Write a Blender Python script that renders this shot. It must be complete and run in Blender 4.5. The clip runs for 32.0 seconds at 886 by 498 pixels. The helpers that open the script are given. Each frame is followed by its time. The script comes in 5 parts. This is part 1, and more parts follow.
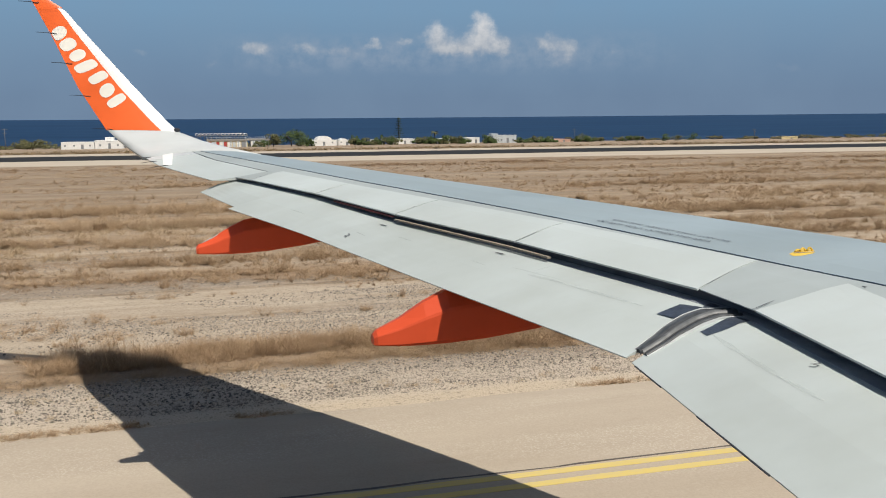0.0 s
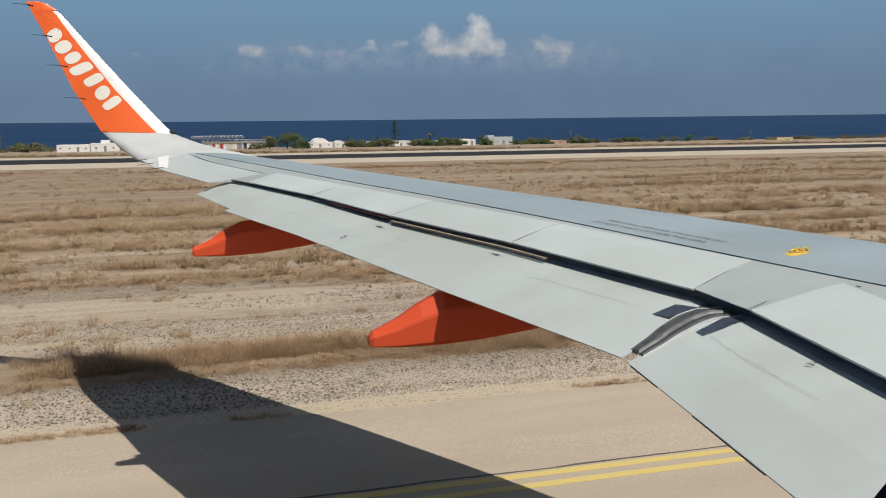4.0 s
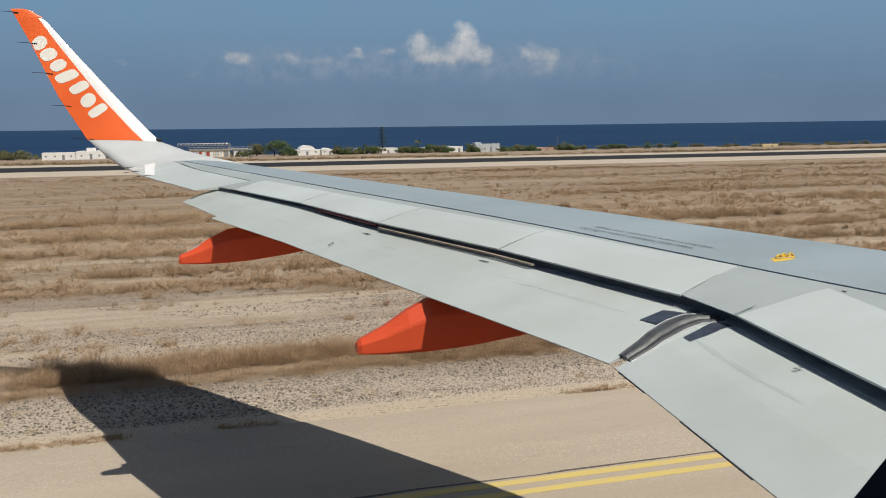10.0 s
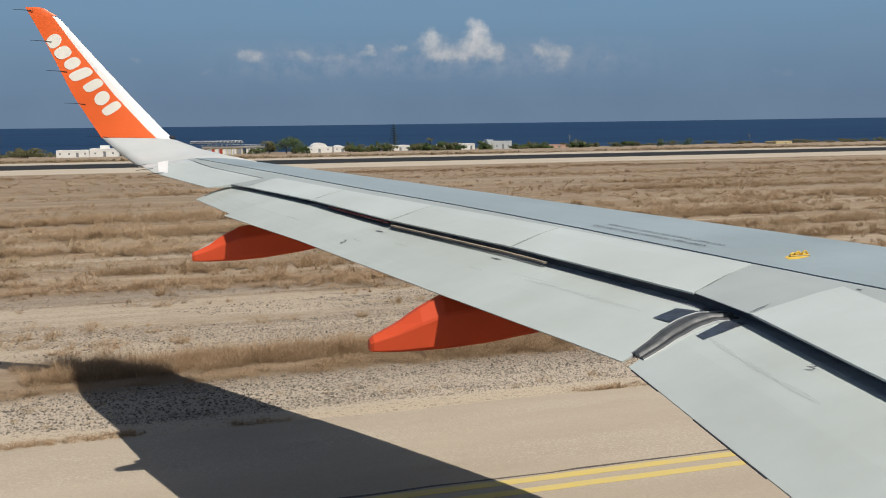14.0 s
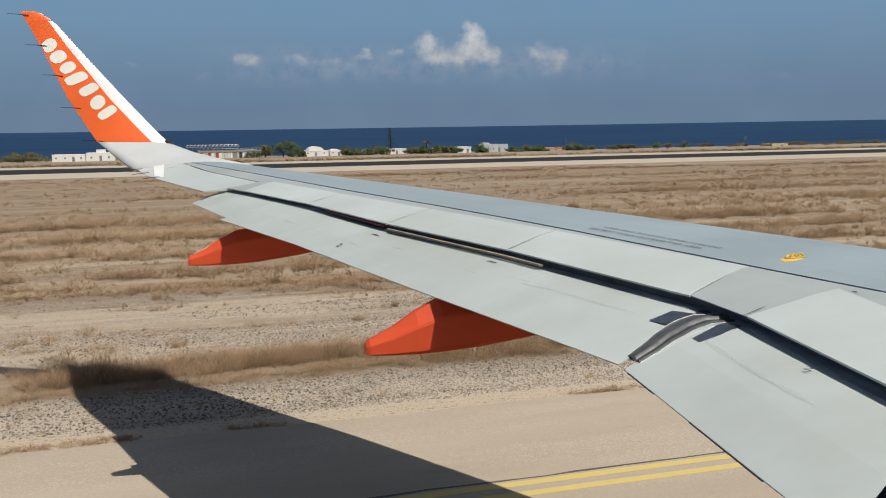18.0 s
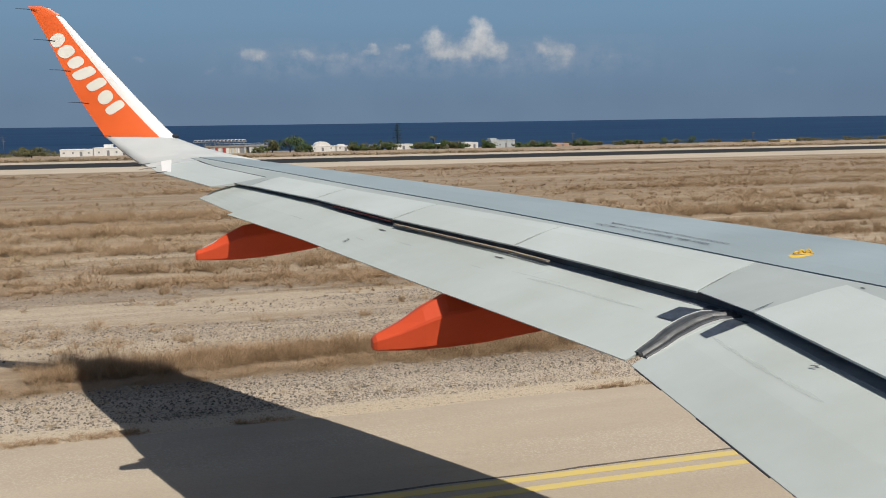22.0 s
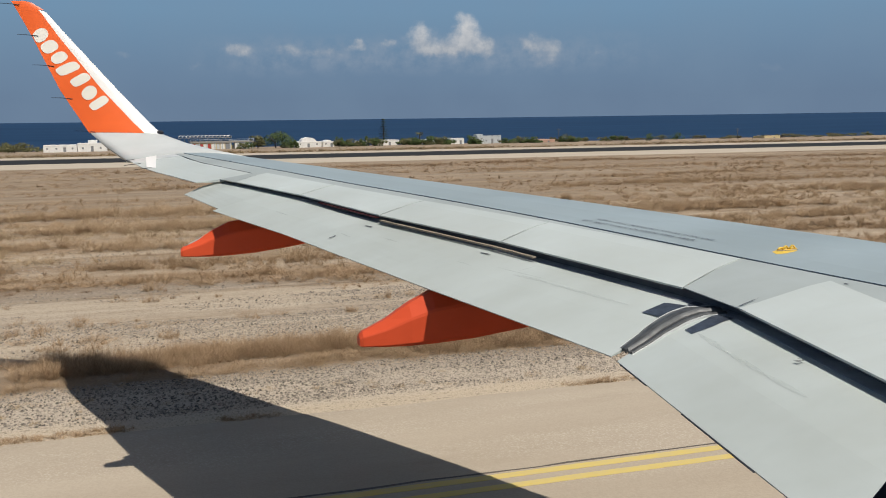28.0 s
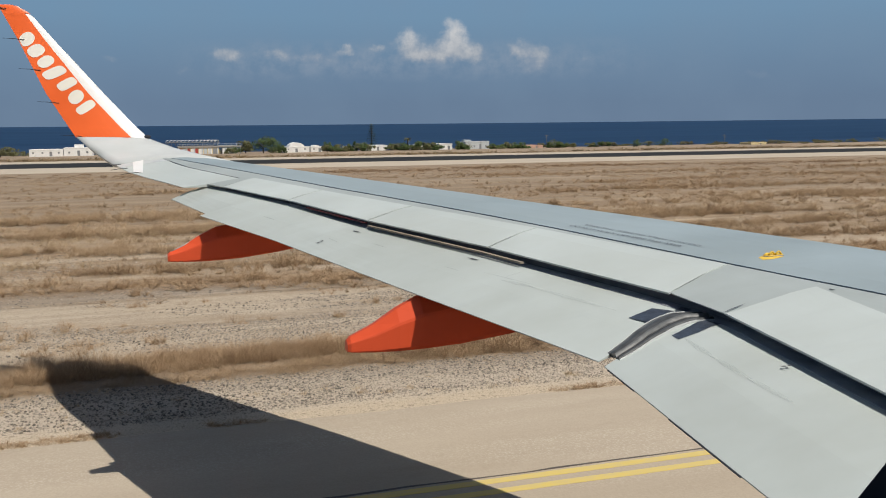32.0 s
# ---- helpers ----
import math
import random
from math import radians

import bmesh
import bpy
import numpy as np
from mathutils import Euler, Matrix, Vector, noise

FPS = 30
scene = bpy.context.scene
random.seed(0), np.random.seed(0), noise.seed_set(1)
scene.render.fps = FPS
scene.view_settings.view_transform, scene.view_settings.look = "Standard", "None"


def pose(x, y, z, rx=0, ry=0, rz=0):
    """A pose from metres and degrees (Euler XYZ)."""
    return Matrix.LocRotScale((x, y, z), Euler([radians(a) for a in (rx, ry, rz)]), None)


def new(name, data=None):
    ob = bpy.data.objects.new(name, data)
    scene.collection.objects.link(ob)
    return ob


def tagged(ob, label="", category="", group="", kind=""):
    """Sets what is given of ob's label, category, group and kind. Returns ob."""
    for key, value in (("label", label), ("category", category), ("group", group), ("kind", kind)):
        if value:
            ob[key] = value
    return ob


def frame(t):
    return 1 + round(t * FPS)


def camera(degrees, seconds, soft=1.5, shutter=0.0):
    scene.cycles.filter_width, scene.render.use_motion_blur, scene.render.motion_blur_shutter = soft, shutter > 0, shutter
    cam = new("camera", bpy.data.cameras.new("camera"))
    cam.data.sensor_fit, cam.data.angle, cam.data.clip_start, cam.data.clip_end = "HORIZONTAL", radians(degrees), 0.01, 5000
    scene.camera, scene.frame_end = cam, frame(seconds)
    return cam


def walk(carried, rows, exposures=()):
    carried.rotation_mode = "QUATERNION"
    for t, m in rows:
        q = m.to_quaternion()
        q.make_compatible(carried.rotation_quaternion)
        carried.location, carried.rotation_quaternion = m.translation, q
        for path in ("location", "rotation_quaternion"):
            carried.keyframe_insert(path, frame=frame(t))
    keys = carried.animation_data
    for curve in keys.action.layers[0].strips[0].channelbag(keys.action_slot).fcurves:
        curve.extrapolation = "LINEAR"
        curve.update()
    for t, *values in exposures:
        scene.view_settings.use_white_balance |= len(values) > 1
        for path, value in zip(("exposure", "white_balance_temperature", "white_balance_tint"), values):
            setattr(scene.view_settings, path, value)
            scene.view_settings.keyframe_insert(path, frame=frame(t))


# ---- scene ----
# A taxiing airliner's wing seen through a cabin window, above an airfield by the sea.
# x is the way the aircraft points, y is outboard from the cabin, z is up from the taxiway.
cam = camera(52.21, 32.0, soft=1.0)
# seconds, place, heading to the right of y, pitch, lean
PATH = [
    (0.0, -0.0022, 1.6699, 4.4500, 15.748, -7.958, -0.445),
    (0.5, -0.0021, 1.6676, 4.4500, 15.864, -7.980, -0.496),
    (1.0, -0.0038, 1.6647, 4.4499, 16.091, -8.021, -0.443),
    (1.5, -0.0012, 1.6656, 4.4491, 16.287, -8.056, -0.414),
    (2.0, -0.0026, 1.6637, 4.4467, 16.346, -7.992, -0.407),
    (4.5, 0.0016, 1.6643, 4.4450, 15.933, -7.753, -0.618),
    (5.0, 0.0046, 1.6644, 4.4478, 16.016, -7.659, -0.687),
    (5.5, -0.0005, 1.6655, 4.4499, 15.964, -7.739, -0.641),
    (6.0, -0.0016, 1.6669, 4.4552, 15.868, -7.811, -0.814),
    (6.5, -0.0031, 1.6655, 4.4474, 16.071, -8.069, -0.454),
    (7.0, -0.0003, 1.6591, 4.4491, 16.503, -7.738, -0.746),
    (7.5, 0.0004, 1.6587, 4.4509, 16.734, -7.774, -0.686),
    (8.0, 0.0014, 1.6618, 4.4461, 16.872, -7.566, -0.556),
    (8.5, 0.0019, 1.6631, 4.4440, 16.880, -7.617, -0.635),
    (9.0, 0.0000, 1.6626, 4.4420, 16.945, -7.583, -0.525),
    (9.5, 0.0012, 1.6631, 4.4437, 16.902, -7.441, -0.654),
    (10.0, -0.0012, 1.6624, 4.4435, 16.776, -7.406, -0.684),
    (10.5, -0.0037, 1.6648, 4.4421, 16.565, -7.591, -0.801),
    (11.0, -0.0051, 1.6650, 4.4445, 16.398, -7.668, -0.697),
    (11.5, -0.0043, 1.6659, 4.4432, 16.262, -7.642, -0.808),
    (12.0, -0.0053, 1.6654, 4.4428, 16.173, -7.710, -0.788),
    (12.5, -0.0017, 1.6670, 4.4445, 16.065, -7.708, -0.763),
    (13.0, -0.0040, 1.6687, 4.4408, 16.025, -7.720, -0.648),
    (13.5, -0.0019, 1.6665, 4.4452, 16.008, -7.552, -0.639),
    (14.0, -0.0039, 1.6654, 4.4451, 16.009, -7.564, -0.736),
    (14.5, -0.0044, 1.6651, 4.4446, 16.136, -7.553, -0.702),
    (15.0, -0.0030, 1.6659, 4.4450, 16.314, -7.557, -0.769),
    (15.5, -0.0018, 1.6667, 4.4458, 16.502, -7.574, -0.634),
    (17.5, 0.0000, 1.6646, 4.4453, 16.179, -7.381, -0.899),
    (18.0, 0.0018, 1.6652, 4.4459, 16.221, -7.365, -0.884),
    (18.5, 0.0001, 1.6659, 4.4436, 16.347, -7.525, -0.500),
    (19.0, 0.0012, 1.6655, 4.4442, 16.428, -7.431, -0.747),
    (19.5, -0.0032, 1.6644, 4.4426, 16.481, -7.540, -0.566),
    (20.0, -0.0036, 1.6641, 4.4433, 16.472, -7.604, -0.722),
    (20.5, -0.0035, 1.6648, 4.4438, 16.437, -7.626, -0.698),
    (21.0, -0.0007, 1.6656, 4.4462, 16.327, -7.580, -0.845),
    (21.5, -0.0008, 1.6647, 4.4479, 16.126, -7.641, -0.812),
    (22.0, -0.0005, 1.6665, 4.4451, 15.797, -7.647, -0.808),
    (22.5, 0.0004, 1.6664, 4.4463, 15.453, -7.703, -0.784),
    (23.0, -0.0001, 1.6653, 4.4478, 15.243, -7.639, -0.914),
    (23.5, -0.0018, 1.6657, 4.4487, 15.261, -7.826, -0.949),
    (24.0, -0.0030, 1.6681, 4.4486, 15.505, -7.960, -0.714),
    (24.5, -0.0033, 1.6672, 4.4432, 15.839, -7.939, -0.757),
    (25.0, -0.0001, 1.6629, 4.4453, 16.125, -7.903, -0.621),
    (25.5, 0.0006, 1.6683, 4.4395, 16.278, -7.784, -0.557),
    (27.5, -0.0015, 1.6631, 4.4487, 16.518, -7.857, -0.740),
    (28.0, -0.0019, 1.6648, 4.4478, 16.674, -7.910, -0.734),
    (28.5, -0.0025, 1.6664, 4.4512, 16.746, -7.503, -0.614),
    (29.0, -0.0059, 1.6737, 4.4472, 16.972, -7.609, -0.486),
    (29.5, -0.0052, 1.6680, 4.4509, 17.115, -7.641, -0.458),
    (30.0, -0.0041, 1.6660, 4.4485, 17.135, -7.664, -0.546),
    (30.5, -0.0037, 1.6675, 4.4478, 17.263, -7.673, -0.497),
    (31.0, -0.0042, 1.6675, 4.4491, 17.397, -7.819, -0.490),
    (31.5, -0.0039, 1.6646, 4.4502, 17.525, -7.766, -0.488),
    (32.0, -0.0021, 1.6636, 4.4479, 17.447, -7.579, -0.552),
]


def aim(x, y, z, yaw, pitch, lean):
    """Looks along y turned by yaw to the right, then up by pitch; lean lifts the right side."""
    return pose(x, y, z, 90 + pitch, 0, -yaw) @ pose(0, 0, 0, 0, 0, lean)


walk(cam, [(r[0], aim(*r[1:])) for r in PATH], exposures=[(0, 0.18), (0.8, 0.02), (1.2, 0.0), (13.8, 0.01), (15.0, 0.05), (16.5, 0.02), (28.8, 0.02), (30.0, 0.09), (31.0, 0.03), (32, 0.01)])

# ---- light ----
SUN_ELEV, SUN_AZ = 57.0, -55.7      # azimuth from x towards y
world = bpy.data.worlds.new("sky")
scene.world = world
world.use_nodes = True
wn = world.node_tree
sky = wn.nodes.new("ShaderNodeTexSky")
sky.sky_type, sky.sun_disc = "NISHITA", False
sky.dust_density, sky.ozone_density = 1.6, 0.8
sky.sun_elevation, sky.sun_rotation = radians(SUN_ELEV), radians(90 - SUN_AZ)
wn.links.new(sky.outputs[0], wn.nodes["Background"].inputs[0])
wn.nodes["Background"].inputs[1].default_value = 0.052
sun = new("sun", bpy.data.lights.new("sun", "SUN"))
sun.data.energy, sun.data.angle, sun.data.color = 4.45, radians(0.53), (0.985, 0.937, 0.852)
sun_dir = Vector((math.cos(radians(SUN_ELEV)) * math.cos(radians(SUN_AZ)), math.cos(radians(SUN_ELEV)) * math.sin(radians(SUN_AZ)), math.sin(radians(SUN_ELEV))))
sun.matrix_world = Matrix.Translation((0, -40, 60)) @ (-sun_dir).to_track_quat("-Z", "Y").to_matrix().to_4x4()


# ---- materials ----
class Nodes:
    """Short hand for building a node material."""

    def __init__(self, name):
        self.mat = bpy.data.materials.new(name)
        self.mat.use_nodes = True
        self.tree = self.mat.node_tree
        self.bsdf = self.tree.nodes["Principled BSDF"]
        self.coord = self.tree.nodes.new("ShaderNodeTexCoord")

    def node(self, kind, **inputs):
        n = self.tree.nodes.new(kind)
        for k, v in inputs.items():
            n.inputs[k.replace("_", " ")].default_value = v
        return n

    def link(self, a, b):
        self.tree.links.new(a, b)
        return b

    def mapped(self, scale, place=(0, 0, 0), out="Object", turn=0.0):
        m = self.node("ShaderNodeMapping")
        m.inputs["Scale"].default_value = scale
        m.inputs["Location"].default_value = place
        m.inputs["Rotation"].default_value = (0, 0, turn)
        self.link(self.coord.outputs[out], m.inputs["Vector"])
        return m.outputs[0]

    def noise(self, scale, stretch=(1, 1, 1), detail=4.0, rough=0.55, out="Object"):
        n = self.node("ShaderNodeTexNoise", Scale=scale, Detail=detail, Roughness=rough)
        self.link(self.mapped(stretch, out=out), n.inputs["Vector"])
        return n.outputs["Fac"]

    def ramp(self, fac, stops):
        r = self.tree.nodes.new("ShaderNodeValToRGB")
        els = r.color_ramp.elements
        while len(els) < len(stops):
            els.new(0.5)
        for e, (p, c) in zip(els, stops):
            e.position = p
            e.color = (c, c, c, 1) if isinstance(c, (int, float)) else (*c, 1)
        self.link(fac, r.inputs[0])
        return r.outputs[0]

    def mix(self, fac, a, b, blend="MIX"):
        m = self.tree.nodes.new("ShaderNodeMix")
        m.data_type, m.blend_type = "RGBA", blend
        for sock, v in ((m.inputs[0], fac), (m.inputs[6], a), (m.inputs[7], b)):
            if isinstance(v, (int, float)):
                sock.default_value = v
            elif isinstance(v, tuple):
                sock.default_value = (*v, 1)
            else:
                self.link(v, sock)
        return m.outputs[2]

    def math(self, op, a, b=0.0, clamp=False):
        m = self.tree.nodes.new("ShaderNodeMath")
        m.operation, m.use_clamp = op, clamp
        for sock, v in ((m.inputs[0], a), (m.inputs[1], b)):
            if isinstance(v, (int, float)):
                sock.default_value = v
            else:
                self.link(v, sock)
        return m.outputs[0]

    def bump(self, height, strength, distance):
        b = self.node("ShaderNodeBump", Strength=strength, Distance=distance)
        self.link(height, b.inputs["Height"])
        self.link(b.outputs[0], self.bsdf.inputs["Normal"])

    def done(self, colour=None, rough=0.5, metal=0.0, spec=0.5):
        if colour is not None:
            if isinstance(colour, tuple):
                self.bsdf.inputs["Base Color"].default_value = (*colour, 1)
            else:
                self.link(colour, self.bsdf.inputs["Base Color"])
        if isinstance(rough, (int, float)):
            self.bsdf.inputs["Roughness"].default_value = rough
        else:
            self.link(rough, self.bsdf.inputs["Roughness"])
        self.bsdf.inputs["Metallic"].default_value = metal
        self.bsdf.inputs["Specular IOR Level"].default_value = spec
        return self.mat


def paint(name, colour, rough=0.35, grime=0.12, spec=0.5):
    """Aircraft paint: fine streaks along the airflow, faint stains, uneven gloss."""
    n = Nodes(name)
    streak = n.noise(3.0, (0.35, 3.0, 3.0), 6, 0.6)
    stain = n.noise(1.1, (0.6, 1, 1), 4, 0.6)
    dark = tuple(c * (1 - grime * 1.6) * k for c, k in zip(colour, (1.0, 0.98, 0.94)))
    lite = tuple(min(1, c * (1 + grime * 0.4)) for c in colour)
    c = n.mix(n.ramp(stain, [(0.3, 0), (0.75, 1)]), dark, lite)
    c = n.mix(n.math("MULTIPLY", n.ramp(streak, [(0.55, 0), (0.8, 1)]), 0.35), c, tuple(v * 0.82 for v in colour))
    n.bump(n.noise(0.9, detail=2), 0.05, 0.02)
    return n.done(c, n.ramp(stain, [(0.2, rough * 0.8), (0.9, min(1, rough * 1.25))]), 0.0, spec)


def plain(name, colour, rough=0.6, metal=0.0, scale=6.0, vary=0.25, spec=0.4):
    n = Nodes(name)
    f = n.ramp(n.noise(scale, detail=5), [(0.3, 0), (0.7, 1)])
    c = n.mix(f, tuple(v * (1 - vary) for v in colour), tuple(min(1, v * (1 + vary * 0.6)) for v in colour))
    n.bump(n.noise(scale * 8, detail=3), 0.1, 0.01)
    return n.done(c, rough, metal, spec)


M_SKIN = paint("wing grey paint", (0.366, 0.405, 0.404), 0.5, 0.10, 0.3)
M_SLAT = paint("leading edge paint", (0.294, 0.352, 0.379), 0.5, 0.10, 0.3)
M_SPOIL = paint("spoiler paint", (0.485, 0.53, 0.523), 0.5, 0.08, 0.3)
M_FLAP = paint("flap paint", (0.466, 0.51, 0.50), 0.5, 0.10, 0.3)
M_ORANGE = paint("orange paint", (0.86, 0.14, 0.025), 0.38, 0.08)
# darker copy of the orange that deepens the shade on the fairings
M_ORANGE2 = paint("darker orange paint", (0.69, 0.090, 0.032), 0.45, 0.12, 0.3)
M_WHITE = paint("white paint", (0.80, 0.80, 0.80), 0.35, 0.05)
M_CREAM = paint("cream white paint", (0.80, 0.78, 0.72), 0.4, 0.05)
M_TIP = paint("tip grey paint", (0.51, 0.535, 0.545), 0.35, 0.08)
M_DARK = plain("dark seal", (0.04, 0.043, 0.052), 0.7, spec=0.1)
# darker than the flap paint: shade under the spoilers put into the colour
M_SLOT_SHADE = plain("slot shade grey", (0.33, 0.345, 0.385), 0.8, spec=0.1)
# dark tone that paints the shade deep inside the cove
M_COVE_SHADE = plain("cove shade grey", (0.14, 0.145, 0.165), 0.8, spec=0.1)
M_TAN = plain("sealant strip", (0.27, 0.225, 0.175), 0.75)
M_RED_REFLECTION = plain("fairing reflection red", (0.13, 0.016, 0.018), 0.6)
M_RUBBER = plain("grey rubber", (0.060, 0.064, 0.068), 0.5, 0.0, 18, 0.4)
M_RUBBER2 = plain("pale grey rubber", (0.118, 0.122, 0.124), 0.45, 0.0, 18, 0.4)
M_PAD = plain("dark wear pad", (0.062, 0.075, 0.10), 0.35, 0.2, 22, 0.45)
M_SCUFF = plain("rubbed paint", (0.36, 0.38, 0.365), 0.6, 0.0, 30, 0.3)
M_SCUFF.node_tree.nodes["Principled BSDF"].inputs["Alpha"].default_value = 0.12
M_MARK = plain("stencil black", (0.09, 0.09, 0.095), 0.6)
M_STENCIL = plain("worn stencil grey", (0.10, 0.105, 0.115), 0.6, 0.0, 40, 0.4)
M_YMARK = plain("yellow marking", (0.72, 0.48, 0.06), 0.5)
M_STEEL = plain("bare steel", (0.45, 0.45, 0.46), 0.35, 0.9)
M_POLE = plain("weathered pole", (0.13, 0.125, 0.12), 0.7)
M_TYRE = plain("tyre rubber", (0.03, 0.03, 0.03), 0.8)
M_CABIN = plain("cabin lining", (0.05, 0.055, 0.07), 0.7)
M_HULL = paint("fuselage paint", (0.75, 0.75, 0.75), 0.35, 0.05)
M_CONC = plain("concrete", (0.42, 0.38, 0.32), 0.9)
M_YPOST = plain("yellow post", (0.75, 0.50, 0.06), 0.5)
M_BLUECAP = plain("dark blue lens", (0.02, 0.02, 0.06), 0.3)
M_HOUSE = plain("whitewash", (0.78, 0.77, 0.74), 0.9, 0.0, 1.5, 0.08)
M_HOUSE2 = plain("pale stone render", (0.52, 0.55, 0.56), 0.9, 0.0, 1.5, 0.1)
M_PINK = plain("pink render", (0.55, 0.36, 0.28), 0.9, 0.0, 1.5, 0.1)
M_BUFF = plain("buff render", (0.62, 0.52, 0.30), 0.9, 0.0, 1.5, 0.1)
M_WIN = plain("window shutter", (0.26, 0.27, 0.28), 0.5)
M_DECK = plain("grey deck", (0.30, 0.28, 0.25), 0.9)
M_REDPANEL = plain("red panel", (0.42, 0.06, 0.05), 0.6)
M_REDBAND = plain("red band", (0.60, 0.05, 0.04), 0.5)
M_CAB = plain("grey cabinet", (0.50, 0.49, 0.46), 0.6)
M_BARK = plain("bark", (0.10, 0.07, 0.05), 0.95)


def leaf_mat(name, a, b):
    n = Nodes(name)
    g = n.tree.nodes.new("ShaderNodeNewGeometry")
    c = n.mix(g.outputs["Random Per Island"], a, b)
    return n.done(c, 0.7, 0, 0.2)


M_LEAF = leaf_mat("shrub leaf", (0.035, 0.06, 0.018), (0.09, 0.12, 0.04))
M_OLIVE = leaf_mat("olive leaf", (0.07, 0.075, 0.03), (0.15, 0.14, 0.07))
M_PINE = leaf_mat("pine needle", (0.02, 0.035, 0.015), (0.05, 0.065, 0.03))
M_SCRUB = leaf_mat("scrub leaf", (0.06, 0.06, 0.03), (0.14, 0.12, 0.06))
M_STRAW = leaf_mat("dry grass", (0.25, 0.163, 0.094), (0.47, 0.338, 0.208))
M_STRAW2 = leaf_mat("pale dry grass", (0.31, 0.22, 0.13), (0.54, 0.415, 0.27))
M_STRAW3 = leaf_mat("bleached dry grass", (0.31, 0.21, 0.122), (0.53, 0.395, 0.255))
M_WEED = leaf_mat("withered weeds", (0.17, 0.105, 0.06), (0.36, 0.24, 0.14))
M_SCRUB2 = leaf_mat("bank scrub", (0.12, 0.095, 0.05), (0.34, 0.24, 0.14))
M_BELT = leaf_mat("brown grass belt", (0.265, 0.174, 0.100), (0.52, 0.37, 0.23))
M_DARKSTONE = leaf_mat("dark gravel stone", (0.085, 0.072, 0.058), (0.38, 0.325, 0.265))
M_STONE = leaf_mat("gravel stone", (0.16, 0.137, 0.112), (0.47, 0.40, 0.325))


# distance of each row of dry grass from the cabin, and its half width
GRASS_ROWS = ((28.4, 0.9), (32.3, 1.0), (36.8, 1.0), (42.6, 1.5), (50.0, 1.9), (59.0, 2.2), (69.0, 2.6), (82.0, 3.0), (97.0, 3.5))


def ground_mat():
    n = Nodes("dry airfield soil")
    fine = n.noise(9.0, (1, 1, 1), 8, 0.7)
    grit = n.noise(38.0, (1, 1, 1), 4, 0.65)
    streak = n.noise(0.45, (0.12, 1.0, 1), 9, 0.68)
    streak2 = n.noise(0.16, (0.14, 1.0, 1), 9, 0.68)
    patch = n.noise(0.07, (0.35, 1, 1), 8, 0.65)
    sep = n.tree.nodes.new("ShaderNodeSeparateXYZ")
    n.link(n.coord.outputs["Object"], sep.inputs[0])
    pale = n.mix(fine, (0.35, 0.262, 0.178), (0.51, 0.40, 0.285))
    brown = n.mix(fine, (0.26, 0.178, 0.107), (0.40, 0.29, 0.185))
    grey = n.mix(fine, (0.27, 0.222, 0.172), (0.47, 0.395, 0.31))
    c = n.mix(n.ramp(streak, [(0.36, 0), (0.60, 1)]), pale, brown)
    c = n.mix(n.ramp(patch, [(0.50, 0), (0.60, 1)]), c, grey)
    c = n.mix(n.math("MULTIPLY", n.ramp(streak2, [(0.50, 0), (0.60, 1)]), 0.4), c, (0.25, 0.165, 0.10))
    lace = n.noise(1.5, (0.22, 1.0, 1), 10, 0.74)
    c = n.mix(n.math("MULTIPLY", n.ramp(lace, [(0.48, 0), (0.58, 1)]), 0.72), c, n.mix(fine, (0.14, 0.095, 0.058), (0.27, 0.185, 0.115)))
    lace2 = n.noise(0.9, (0.16, 1.0, 1), 10, 0.72)
    c = n.mix(n.math("MULTIPLY", n.ramp(lace2, [(0.54, 0), (0.64, 1)]), 0.6), c, (0.54, 0.44, 0.33))
    speck = n.noise(4.5, (0.6, 1.0, 1), 8, 0.82)
    bare = n.ramp(n.noise(0.11, (0.3, 1, 1), 5, 0.6), [(0.42, 0.25), (0.58, 1)])
    c = n.mix(n.math("MULTIPLY", n.math("MULTIPLY", n.ramp(speck, [(0.50, 0), (0.58, 1)]), bare), 0.5), c, n.mix(fine, (0.10, 0.078, 0.055), (0.21, 0.165, 0.12)))
    c = n.mix(n.math("MULTIPLY", n.ramp(speck, [(0.34, 1), (0.45, 0)]), 0.6), c, (0.64, 0.54, 0.42))
    # long lanes along the taxiway: bleached sand and grey gravel, brown soil under the grass rows
    lane = n.noise(0.30, (0.035, 1.0, 1), 4, 0.6)
    thin = n.noise(1.1, (0.03, 1.0, 1), 5, 0.65)
    c = n.mix(n.math("MULTIPLY", n.ramp(lane, [(0.50, 0), (0.57, 1)]), 0.55), c, n.mix(fine, (0.46, 0.375, 0.28), (0.66, 0.555, 0.43)))
    c = n.mix(n.math("MULTIPLY", n.ramp(lane, [(0.40, 1), (0.46, 0)]), 0.65), c, n.mix(fine, (0.25, 0.21, 0.168), (0.42, 0.36, 0.295)))
    c = n.mix(n.math("MULTIPLY", n.ramp(thin, [(0.57, 0), (0.64, 1)]), 0.6), c, (0.62, 0.52, 0.40))
    sway = n.math("ADD", sep.outputs["Y"], n.math("MULTIPLY", n.math("SUBTRACT", n.noise(0.15, (0.5, 1, 1), 4), 0.5), 3.0))
    rows = None
    for y0, half in GRASS_ROWS:
        d = n.math("DIVIDE", n.math("SUBTRACT", sway, y0), half)
        e = n.math("EXPONENT", n.math("MULTIPLY", n.math("MULTIPLY", d, d), -1.0))
        rows = e if rows is None else n.math("ADD", rows, e)
